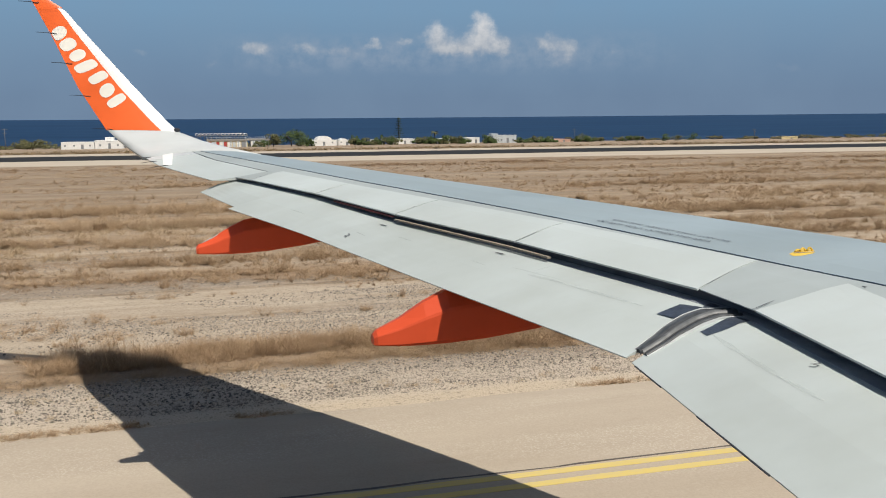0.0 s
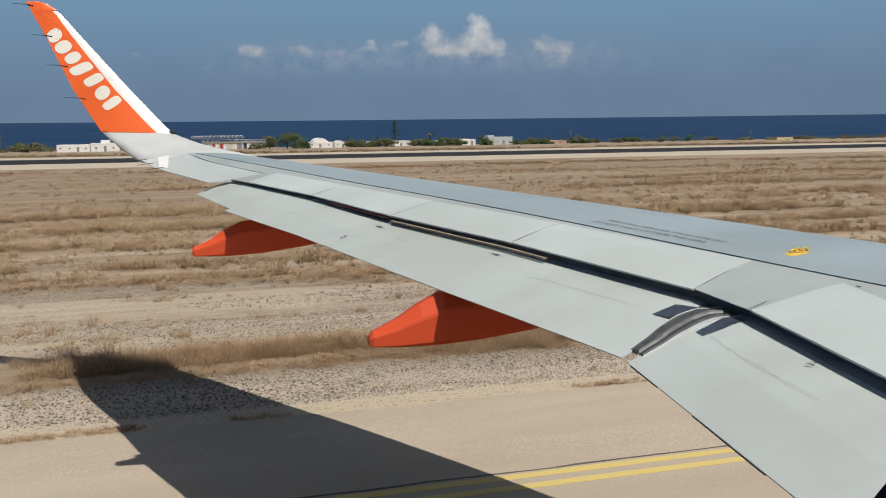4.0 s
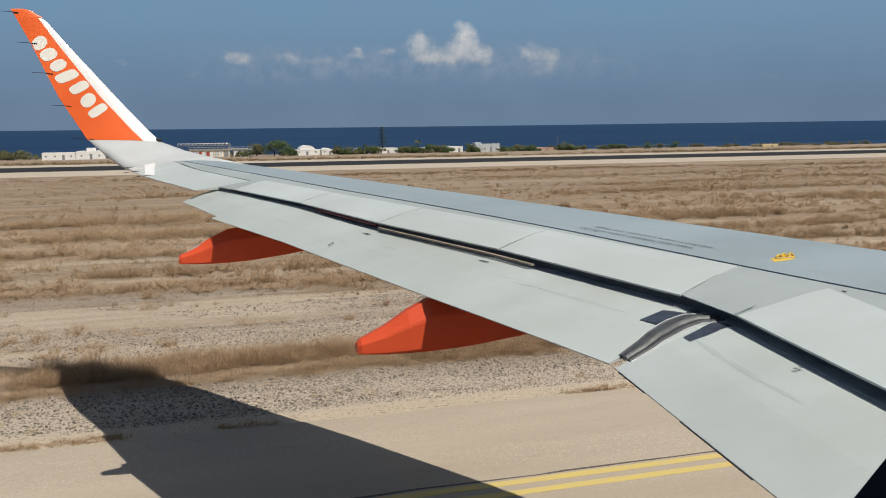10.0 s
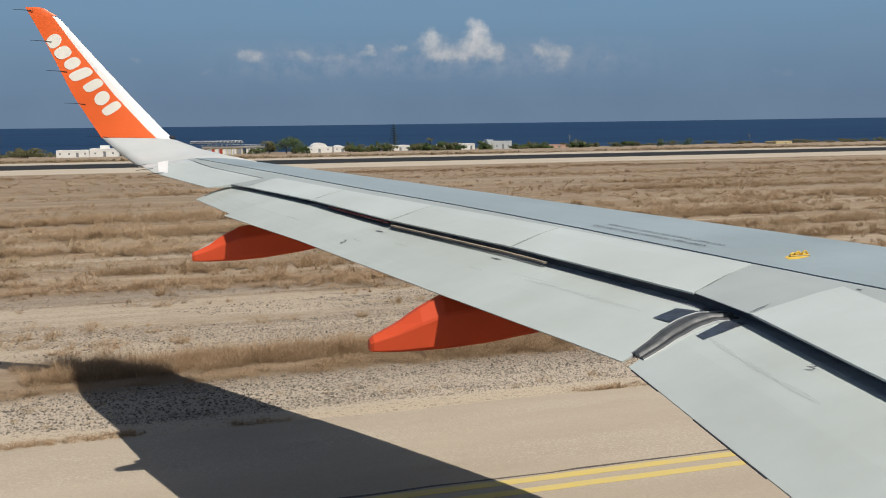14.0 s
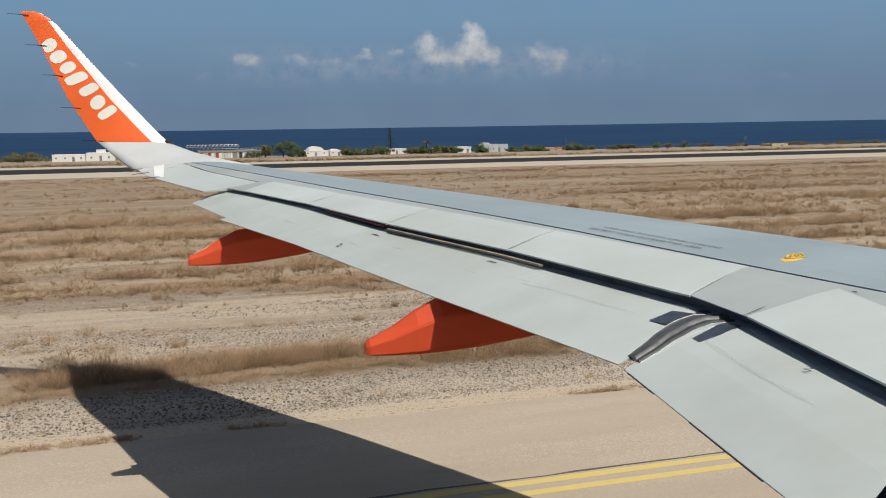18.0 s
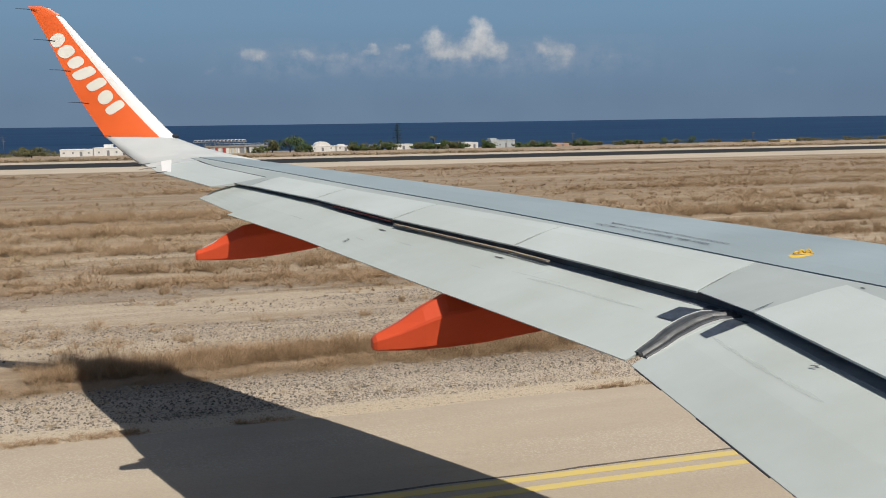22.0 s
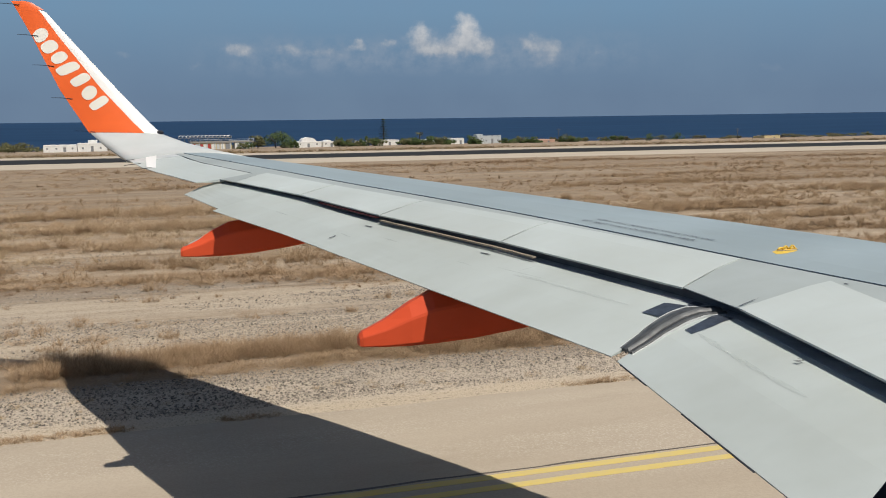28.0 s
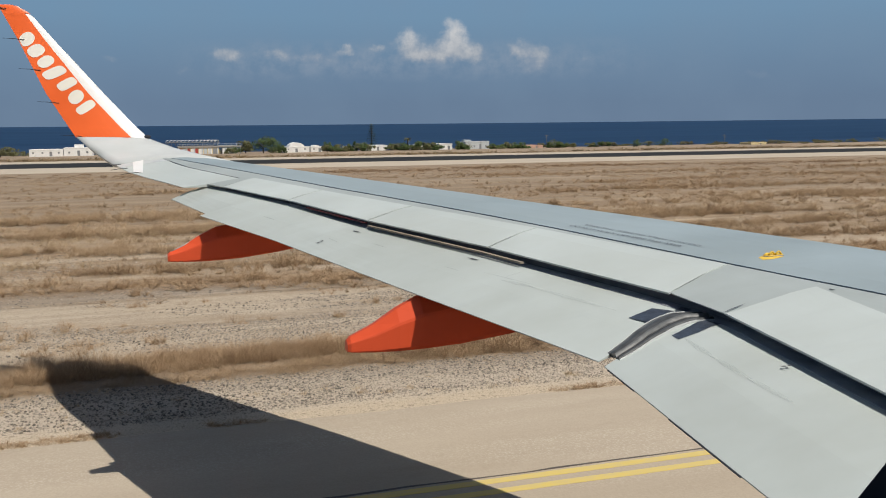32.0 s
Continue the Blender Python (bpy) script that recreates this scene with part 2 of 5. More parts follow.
    c = n.mix(n.math("MULTIPLY", n.math("MULTIPLY", rows, n.ramp(lace, [(0.38, 0.25), (0.58, 1)])), 0.8, True), c, n.mix(fine, (0.19, 0.125, 0.075), (0.36, 0.255, 0.165)))
    # browner soil further out, mixed in by distance
    out = n.math("MULTIPLY", n.ramp(n.math("DIVIDE", sway, 110.0), [(0.36, 0), (0.60, 1)]), n.ramp(n.noise(0.35, (0.04, 1.0, 1), 6, 0.65), [(0.34, 0.25), (0.58, 0.95)]))
    c = n.mix(out, c, n.mix(fine, (0.215, 0.158, 0.107), (0.335, 0.257, 0.182)))
    # rough gravel verge beside the taxiway
    wob = n.math("ADD", sep.outputs["Y"], n.math("MULTIPLY", n.noise(0.5, (0.4, 1, 1), 5), 1.6))
    verge = n.math("MULTIPLY", n.ramp(n.math("DIVIDE", wob, 40.0), [(0.445, 1), (0.475, 0)]), 0.85)
    c = n.mix(verge, c, n.mix(fine, (0.48, 0.405, 0.32), (0.70, 0.605, 0.495)))
    sandy = n.ramp(n.math("DIVIDE", n.math("ADD", sep.outputs["Y"], n.math("MULTIPLY", n.noise(0.8, (0.3, 1, 1), 5), 1.0)), 40.0), [(0.402, 1), (0.416, 0)])
    c = n.mix(n.math("MULTIPLY", sandy, 0.9), c, n.mix(fine, (0.50, 0.40, 0.285), (0.68, 0.565, 0.425)))
    belt = n.math("MULTIPLY", n.ramp(n.math("DIVIDE", wob, 40.0), [(0.525, 0), (0.545, 1), (0.61, 1), (0.68, 0)]), n.ramp(n.noise(0.25, (0.15, 1, 1), 5), [(0.40, 0.2), (0.6, 0.9)]))
    verge = n.math("MAXIMUM", verge, belt)
    c = n.mix(belt, c, n.mix(fine, (0.50, 0.42, 0.325), (0.72, 0.615, 0.485)))
    under = n.math("MULTIPLY", n.ramp(n.math("DIVIDE", wob, 40.0), [(0.455, 0), (0.48, 1), (0.50, 1), (0.522, 0)]), n.ramp(lace, [(0.35, 0.2), (0.6, 0.85)]))
    c = n.mix(under, c, n.mix(fine, (0.25, 0.168, 0.10), (0.43, 0.305, 0.195)))
    # loose pebbles, and the shade in the gaps between them painted as dark spots
    stony = n.math("ADD", n.ramp(n.noise(0.5, (0.25, 1, 1), 5, 0.6), [(0.40, 0.1), (0.56, 1.0)]), n.math("MULTIPLY", verge, 0.75), True)
    for scale, lo, hi, k in ((6.0, 0.15, 0.27, 0.42), (11.0, 0.17, 0.32, 0.5), (22.0, 0.16, 0.34, 0.5)):
        vo = n.node("ShaderNodeTexVoronoi", Scale=scale, Randomness=1.0)
        n.link(n.mapped((1, 1, 1), (scale, 0, 0)), vo.inputs["Vector"])
        pick = n.ramp(vo.outputs["Color"], [(0.25, 1), (0.75, 0.15)])
        spot = n.math("MULTIPLY", n.math("MULTIPLY", n.ramp(vo.outputs["Distance"], [(lo, 1), (hi, 0)]), stony), n.math("MULTIPLY", pick, k))
        c = n.mix(spot, c, n.mix(n.ramp(vo.outputs["Color"], [(0.2, 0), (0.6, 1)]), (0.045, 0.038, 0.03), (0.17, 0.145, 0.115)))
    c = n.mix(n.math("MULTIPLY", n.ramp(grit, [(0.36, 1), (0.52, 0)]), 0.35), c, (0.12, 0.09, 0.06))
    n.bump(n.math("ADD", fine, n.math("MULTIPLY", grit, 0.8)), 0.8, 0.05)
    return n.done(c, 0.95, 0, 0.1)


def pave_mat(name, a, b, grain=30.0, specks=False):
    n = Nodes(name)
    big = n.noise(0.35, (0.25, 1, 1), 7, 0.65)
    fine = n.noise(grain, detail=4)
    c = n.mix(n.ramp(big, [(0.3, 0), (0.7, 1)]), a, b)
    c = n.mix(n.math("MULTIPLY", n.ramp(fine, [(0.35, 1), (0.6, 0)]), 0.16), c, tuple(v * 0.6 for v in a))
    if specks:
        worn = n.ramp(n.noise(0.5, (0.2, 0.9, 1), 5, 0.6), [(0.50, 0), (0.60, 1)])
        dots = n.ramp(n.noise(30.0, detail=3, rough=0.7), [(0.52, 0), (0.66, 0.36)])
        c = n.mix(n.math("MULTIPLY", worn, dots), c, (0.58, 0.53, 0.46))
        oil = n.ramp(n.noise(0.9, (0.3, 1, 1), 6, 0.6), [(0.58, 0), (0.72, 0.3)])
        c = n.mix(oil, c, (0.24, 0.19, 0.14))
    n.bump(fine, 0.35, 0.01)
    return n.done(c, 0.9, 0, 0.2)


M_GROUND = ground_mat()
M_TAXI = pave_mat("weathered taxiway asphalt", (0.364, 0.300, 0.228), (0.460, 0.390, 0.305), specks=True)
M_RUNWAY = pave_mat("dark runway asphalt", (0.016, 0.0155, 0.0155), (0.028, 0.027, 0.026), 3.0)
M_SHOULDER = pave_mat("pale concrete shoulder", (0.40, 0.34, 0.265), (0.50, 0.43, 0.34), 3.0)
M_TAR = plain("tar joint", (0.10, 0.08, 0.066), 0.7)


def line_mat():
    n = Nodes("worn yellow line")
    w = n.ramp(n.noise(7.0, (0.5, 2, 1), 6, 0.7), [(0.38, 0), (0.62, 1)])
    return n.done(n.mix(n.math("MULTIPLY", w, 0.45), (0.60, 0.455, 0.115), (0.47, 0.39, 0.26)), 0.75)


M_LINE = line_mat()


def sea_mat():
    n = Nodes("open sea")
    a = n.noise(0.012, (0.2, 1, 1), 8, 0.65)
    b = n.noise(0.12, (0.25, 1, 1), 6, 0.6)
    c = n.mix(n.ramp(a, [(0.35, 0), (0.65, 1)]), (0.0068, 0.025, 0.066), (0.0150, 0.041, 0.091))
    c = n.mix(n.ramp(n.math("MULTIPLY", b, a), [(0.40, 0), (0.46, 0.35)]), c, (0.10, 0.14, 0.19))
    n.bump(n.math("ADD", a, n.math("MULTIPLY", b, 0.4)), 0.15, 0.6)
    return n.done(c, 0.6, 0, 0.06)


def sky_mat():
    """The far sky: a plain gradient with a row of fair-weather clouds."""
    n = Nodes("far sky")
    tree = n.tree
    uv = n.coord.outputs["UV"]          # u, v: azimuth and elevation in tens of degrees
    base_sep = tree.nodes.new("ShaderNodeSeparateXYZ")
    n.link(uv, base_sep.inputs[0])
    base = n.ramp(n.math("DIVIDE", base_sep.outputs["Y"], 4.0), [(0.0, (0.134, 0.197, 0.291)), (0.04, (0.132, 0.198, 0.294)), (0.09, (0.140, 0.220, 0.326)), (0.17, (0.156, 0.268, 0.395)), (0.5, (0.17, 0.31, 0.50)), (1.0, (0.13, 0.28, 0.55))])
    mott = n.node("ShaderNodeTexNoise", Scale=1.6, Detail=4.0, Roughness=0.5)
    n.link(uv, mott.inputs["Vector"])
    base = n.mix(n.ramp(mott.outputs["Fac"], [(0.42, 0), (0.68, 0.28)]), base, (0.172, 0.252, 0.352))
    # wind-torn edges: the places are pushed about before the clouds are drawn
    curl = n.node("ShaderNodeTexNoise", Scale=9.0, Detail=7.0, Roughness=0.62)
    n.link(uv, curl.inputs["Vector"])
    push = tree.nodes.new("ShaderNodeVectorMath")
    push.operation = "MULTIPLY_ADD"
    n.link(curl.outputs["Color"], push.inputs[0])
    push.inputs[1].default_value = (0.14, 0.12, 0.0)
    off = tree.nodes.new("ShaderNodeVectorMath")
    off.operation = "SUBTRACT"
    n.link(uv, off.inputs[0])
    off.inputs[1].default_value = (0.07, 0.06, 0.0)
    n.link(off.outputs[0], push.inputs[2])
    sep = tree.nodes.new("ShaderNodeSeparateXYZ")
    n.link(push.outputs[0], sep.inputs[0])
    u, v = sep.outputs["X"], sep.outputs["Y"]
    puff = n.node("ShaderNodeTexNoise", Scale=15.0, Detail=6.0, Roughness=0.6)
    n.link(uv, puff.inputs["Vector"])
    # azimuth, elevation, half width, half height in degrees, strength
    cover, veil = None, None
    for az, el, rx, ry, k in CLOUDS:
        dx = n.math("DIVIDE", n.math("SUBTRACT", u, az / 10), rx * 0.128)
        dy = n.math("DIVIDE", n.math("SUBTRACT", v, (el - 0.30) / 10), ry * 0.118)
        r2 = n.math("ADD", n.math("MULTIPLY", dx, dx), n.math("MULTIPLY", dy, dy))
        e = n.math("MULTIPLY", n.math("EXPONENT", n.math("MULTIPLY", r2, -1.1)), k)
        cover = e if cover is None else n.math("ADD", cover, e)
    amount = n.math("ADD", cover, n.math("MULTIPLY", n.math("SUBTRACT", puff.outputs["Fac"], 0.5), 0.75))
    mask = n.math("MULTIPLY", n.ramp(amount, [(0.14, 0), (0.40, 0.28), (0.75, 0.66), (1.2, 0.92)]), n.ramp(cover, [(0.06, 0.0), (0.40, 1.0)]))
    band = n.ramp(base_sep.outputs["Y"], [(0.28, 0), (0.38, 1), (0.46, 1), (0.56, 0)])
    side = n.ramp(n.math("DIVIDE", base_sep.outputs["X"], 5.0), [(0.02, 0), (0.12, 1), (0.46, 1), (0.62, 0)])
    veil = n.math("MULTIPLY", n.math("MULTIPLY", band, side), n.ramp(curl.outputs["Fac"], [(0.38, 0.0), (0.66, 0.6)]))
    # sunlit heads, greyer flat bases
    lit = n.math("ADD", n.math("MULTIPLY", puff.outputs["Fac"], 0.8), n.math("ADD", n.math("MULTIPLY", cover, 0.22), n.math("MULTIPLY", n.math("SUBTRACT", v, 0.44), 2.4)))
    lum = n.ramp(lit, [(0.34, (0.25, 0.30, 0.375)), (0.62, (0.38, 0.405, 0.44)), (0.98, (0.55, 0.555, 0.565))])
    c = n.mix(veil, base, (0.24, 0.30, 0.385))
    c = n.mix(mask, c, lum)
    em = n.node("ShaderNodeEmission", Strength=1.05)
    n.link(c, em.inputs["Color"])
    tree.nodes.remove(n.bsdf)
    n.link(em.outputs[0], tree.nodes["Material Output"].inputs["Surface"])
    return n.mat


CLOUDS = [(18.2, 6.35, 0.5, 0.55, 0.85), (18.36, 5.34, 0.91, 0.66, 0.95), (19.58, 5.04, 0.45, 0.44, 0.6), (15.49, 5.69, 0.66, 0.6, 0.85), (16.25, 4.86, 1.01, 0.49, 0.75),
          (17.65, 4.63, 1.76, 0.33, 0.5), (22.26, 5.02, 0.5, 0.46, 0.75), (23.51, 4.79, 0.6, 0.6, 0.72), (23.23, 3.98, 0.86, 0.38, 0.4), (4.48, 4.86, 0.66, 0.41, 0.85),
          (7.37, 4.83, 0.6, 0.36, 0.62), (9.26, 4.65, 0.91, 0.33, 0.45), (11.53, 5.15, 0.45, 0.25, 0.75), (13.53, 5.27, 0.33, 0.22, 0.6), (12.31, 4.29, 0.5, 0.33, 0.36),
          (1.93, 3.92, 0.3, 0.22, 0.36), (-2.25, 4.53, 0.45, 0.27, 0.33), (26.49, 4.54, 0.35, 0.25, 0.32), (10.29, 4.44, 0.76, 0.25, 0.35), (36.27, 3.34, 1.01, 0.27, 0.3)]


# ---- mesh helpers ----
def from_lists(name, verts, faces, mat=None, smooth=False):
    me = bpy.data.meshes.new(name)
    me.from_pydata([tuple(v) for v in verts], [], faces)
    me.update()
    if mat:
        me.materials.append(mat)
    if smooth:
        me.polygons.foreach_set("use_smooth", [True] * len(me.polygons))
    return me


def part(name, me, parent=None, label="", mat=None):
    if isinstance(me, bmesh.types.BMesh):
        b, me = me, bpy.data.meshes.new(name)
        b.to_mesh(me)
        b.free()
    if mat and not me.materials:
        me.materials.append(mat)
    ob = new(name, me)
    if parent:
        ob.parent = parent
    return tagged(ob, label)


def loft(name, rings, mat, closed=True, caps=True, smooth=False):
    """A skin through rings of equal length; each ring is closed unless told otherwise."""
    n, verts, faces = len(rings[0]), [p for r in rings for p in r], []
    for i in range(len(rings) - 1):
        for j in range(n if closed else n - 1):
            a, b = i * n + j, i * n + (j + 1) % n
            faces.append((a, b, b + n, a + n))
    if caps and closed:
        faces.append(tuple(range(n))[::-1])
        faces.append(tuple(range((len(rings) - 1) * n, len(rings) * n)))
    me = from_lists(name, verts, faces, mat, smooth)
    b = bmesh.new()
    b.from_mesh(me)
    bmesh.ops.recalc_face_normals(b, faces=b.faces)
    b.to_mesh(me)
    b.free()
    return me


def box(x0, y0, z0, x1, y1, z1, mat, bevel=0.0, name="box"):
    b = bmesh.new()
    bmesh.ops.create_cube(b, size=1)
    bmesh.ops.scale(b, vec=(x1 - x0, y1 - y0, z1 - z0), verts=b.verts)
    bmesh.ops.translate(b, vec=((x0 + x1) / 2, (y0 + y1) / 2, (z0 + z1) / 2), verts=b.verts)
    if bevel:
        bmesh.ops.bevel(b, geom=b.edges[:], offset=bevel, segments=2, affect="EDGES", profile=0.6)
    me = bpy.data.meshes.new(name)
    b.to_mesh(me)
    b.free()
    me.materials.append(mat)
    return me


def tube(name, points, radius, mat, sides=8):
    """A round bar along points; radius is one number or one for each point."""
    rings = []
    for i, p in enumerate(points):
        p = Vector(p)
        d = (Vector(points[min(i + 1, len(points) - 1)]) - Vector(points[max(i - 1, 0)])).normalized()
        side = d.cross(Vector((0, 0, 1)) if abs(d.z) < 0.9 else Vector((1, 0, 0))).normalized()
        up = side.cross(d)
        r = radius[i] if isinstance(radius, (list, tuple)) else radius
        rings.append([p + side * r * math.cos(2 * math.pi * k / sides) + up * r * math.sin(2 * math.pi * k / sides) for k in range(sides)])
    return loft(name, rings, mat, smooth=True)


def interp(x, knots):
    for (a, p), (b, q) in zip(knots, knots[1:]):
        if x <= b:
            return p + (q - p) * (x - a) / (b - a)
    return knots[-1][1]


def empty(name, label, category, place=(0, 0, 0), group="", kind=""):
    ob = new(name)
    ob.empty_display_size = 0.2
    ob.matrix_basis = Matrix.Translation(place)
    return tagged(ob, label, category, group, kind)


# ---- ground, pavements, sea, far sky ----
def ground_height(x, y):
    if y < 160:
        return 0.0
    return interp(y, [(160, 0.0), (185, -1.2), (240, -2.4), (322, -2.9), (345, -9.0), (9000, -9.5)])


def build_ground():
    ys = [-4000, -400, -60, 0, 14, 18, 22, 30, 45, 70, 100, 130, 158, 162, 168, 176, 185, 200, 220, 240, 270, 300, 315, 322, 328, 336, 345, 420, 4000]
    xs = [-4000, -1500, -600] + list(range(-300, 641, 20)) + [1000, 2000, 4000]
    rng = random.Random(4)
    verts = [(x, y, ground_height(x, y) + (rng.uniform(-0.14, 0.14) if 163 < y < 330 else 0.0)) for y in ys for x in xs]
    n = len(xs)
    faces = [(j * n + i, j * n + i + 1, (j + 1) * n + i + 1, (j + 1) * n + i) for j in range(len(ys) - 1) for i in range(n - 1)]
    return from_lists("ground", verts, faces, M_GROUND)


def strip(name, y0, y1, z0, z1, mat, x0=-320, x1=640, wobble=0.0, step=4.0, seed=1):
    """A long slab of paving along x with slightly ragged edges."""
    rng = random.Random(seed)
    n = int((x1 - x0) / step)
    rings = []
    for i in range(n + 1):
        x = x0 + (x1 - x0) * i / n
        a, b = y0 + rng.uniform(-wobble, wobble), y1 + rng.uniform(-wobble, wobble)
        rings.append([(x, a, z0), (x, a, z1), (x, b, z1), (x, b, z0)])
    return loft(name, rings, mat)


ground = tagged(part("ground", build_ground()), "dry brown airfield soil with gravel and faded grass", "ground", kind="structure")
taxiway = tagged(part("taxiway", strip("taxiway", -24, 15.25, -0.2, 0.012, M_TAXI, wobble=0.05, step=1.6)), "sun-bleached tan asphalt taxiway with worn surface", "taxiway", kind="structure")
runway = tagged(part("runway", strip("runway", 124.5, 141.5, -0.2, 0.05, M_RUNWAY)), "dark asphalt runway beyond the dry field", "runway", kind="structure")
tagged(part("shoulder_near", strip("shoulder_near", 109, 124.4, -0.2, 0.03, M_SHOULDER, wobble=0.3)), "pale concrete shoulder beside the dark runway", "shoulder", kind="structure")
tagged(part("shoulder_far", strip("shoulder_far", 141.6, 152, -0.2, 0.03, M_SHOULDER, wobble=0.3)), "pale concrete shoulder on the seaward side", "shoulder", kind="structure")
for yy in (11.95, 11.63):
    tagged(part("yellow_line", strip("yellow_line", yy - 0.075, yy + 0.075, 0.006, 0.016, M_LINE, -60, 120, 0.006, 0.8, int(yy * 100))), "worn yellow painted taxiway edge line", "marking", "taxiway lines", "structure")


def joint():
    rng = random.Random(9)
    rings, y = [], 12.14
    for i in range(300):
        x = -40 + i * 0.4
        y += rng.uniform(-0.02, 0.02) + (12.14 - y) * 0.15
        w = rng.uniform(0.011, 0.025)
        rings.append([(x, y - w, 0.006), (x, y - w, 0.0155), (x, y + w, 0.0155), (x, y + w, 0.006)])
    return loft("tar_joint", rings, M_TAR)


tagged(part("tar_joint", joint()), "dark wavering tar joint across the asphalt", "joint", kind="structure")


def build_sea():
    verts, faces = [], []
    rs = [0, 150, 300, 420, 600, 900, 1400, 2200, 3200, 4650]
    az = [-120 + 6 * i for i in range(41)]
    for r in rs:
        for a in az:
            x, y = r * math.sin(radians(a)), r * math.cos(radians(a))
            verts.append((x, y, -6.2 + 0.00788 * r * min(1.0, r / 1800)))
    n = len(az)
    for i in range(len(rs) - 1):
        for j in range(n - 1):
            faces.append((i * n + j, i * n + j + 1, (i + 1) * n + j + 1, (i + 1) * n + j))
    return from_lists("water", verts, faces, sea_mat())


water = tagged(part("water", build_sea()), "deep blue open sea up to the horizon", "sea", kind="structure")


def build_sky():
    verts, faces, uvs = [], [], []
    az = [-100 + 5 * i for i in range(49)]
    els = [-3, 0, 1, 2, 4, 6, 8, 12, 18, 26]
    for e in els:
        for a in az:
            r = 4700
            verts.append((r * math.sin(radians(a)) * math.cos(radians(e)), 1.66 + r * math.cos(radians(a)) * math.cos(radians(e)), 4.44 + r * math.sin(radians(e))))
            uvs.append((a / 10, e / 10))
    n = len(az)
    for i in range(len(els) - 1):
        for j in range(n - 1):
            faces.append((i * n + j, i * n + j + 1, (i + 1) * n + j + 1, (i + 1) * n + j))
    me = from_lists("backdrop", verts, faces, sky_mat())
    layer = me.uv_layers.new(name="UVMap")
    for lp in me.loops:
        layer.data[lp.index].uv = uvs[lp.vertex_index]
    return me


backdrop = tagged(part("backdrop", build_sky()), "hazy steel-blue sky with small white clouds", "sky", kind="structure")

# ---- the wing ----
ZK, DIH, YK = 3.325, 0.0614, 6.26


def slot_x(y):
    """The trailing edge of the fixed upper skin."""
    return interp(y, [(1.0, 2.75), (6.26, 3.214), (6.78, 3.14), (8.61, 2.55), (10.21, 1.91), (11.86, 1.36), (13.24, 0.76), (13.57, 0.60), (17.0, -0.60)])


def lead_x(y):
    return 6.48 - 0.514 * (y - YK)


def aileron_te(y):
    return interp(y, [(13.3, 0.40), (15.4, -0.36), (16.7, -0.64)])


def seam_x(y):
    """The dark seam behind the leading edge."""
    return interp(y, [(1.0, 5.7), (6.1, 4.20), (8.78, 3.27), (11.12, 2.36), (13.4, 1.43), (16.7, 0.17)])


CAMBER = [(-1.0, -0.12), (0.0, 0.0), (0.18, 0.078), (0.35, 0.112), (0.55, 0.118), (0.75, 0.09), (0.88, 0.045), (0.95, 0.0), (0.985, -0.05), (1.0, -0.10)]


def upper(x, y):
    """Height of the wing's upper skin."""
    te = slot_x(y)
    c = lead_x(y) - te
    k = min(1.0, c / 2.6)
    return ZK + DIH * (y - YK) + k * interp((x - te) / c, CAMBER)


def lower(x, y):
    te = slot_x(y)
    c = lead_x(y) - te
    s = (x - te) / c
    return ZK + DIH * (y - YK) - c * interp(s, [(-1, 0.0), (0.0, 0.012), (0.06, 0.07), (0.3, 0.125), (0.7, 0.115), (0.92, 0.07), (1.0, 0.032)])


STATIONS = [1.4, 2.4, 3.6, 4.6, 5.4, 6.26, 6.6, 7.2, 8.0, 8.8, 9.6, 10.4, 11.2, 12.0, 12.8, 13.57]
TIPS = [13.58, 14.2, 14.9, 15.6, 16.2, 16.6]


def section(y, xa, xb, n=14):
    """One closed ring of the wing between two chord places."""
    xs = [xa + (xb - xa) * i / (n - 1) for i in range(n)]
    return [(x, y, upper(x, y)) for x in xs] + [(x, y, min(lower(x, y), upper(x, y) - 0.006)) for x in reversed(xs)]


airplane = empty("airplane", "parked narrow-body airliner with grey wing, orange fairings and orange winglet", "airplane")
wing_box = part("wing_box", loft("wing_box", [section(y, slot_x(y) + 0.16, seam_x(y) - 0.010) for y in STATIONS] + [section(y, aileron_te(y) + 0.713, seam_x(y) - 0.010) for y in TIPS], M_SKIN), airplane, "grey painted upper wing skin")


def nose_section(y, n=16):
    a, b = seam_x(y) + 0.010, lead_x(y)
    ts = [1 - (1 - i / (n - 1)) ** 1.8 for i in range(n)]
    xs = [a + (b - a) * t for t in ts]
    return [(x, y, upper(x, y) + 0.004) for x in xs] + [(x, y, min(lower(x, y), upper(x, y) - 0.004)) for x in reversed(xs)]


part("leading_edge", loft("leading_edge", [nose_section(y) for y in STATIONS + TIPS], M_SLAT, smooth=False), airplane, "bluish grey leading edge panels")
part("seam", loft("seam", [[(seam_x(y) - 0.03, y, upper(seam_x(y), y) - 0.03), (seam_x(y) - 0.03, y, upper(seam_x(y), y) - 0.003), (seam_x(y) + 0.03, y, upper(seam_x(y), y) - 0.003), (seam_x(y) + 0.03, y, upper(seam_x(y), y) - 0.03)] for y in STATIONS + TIPS], M_DARK), wing_box, "dark seam strip")


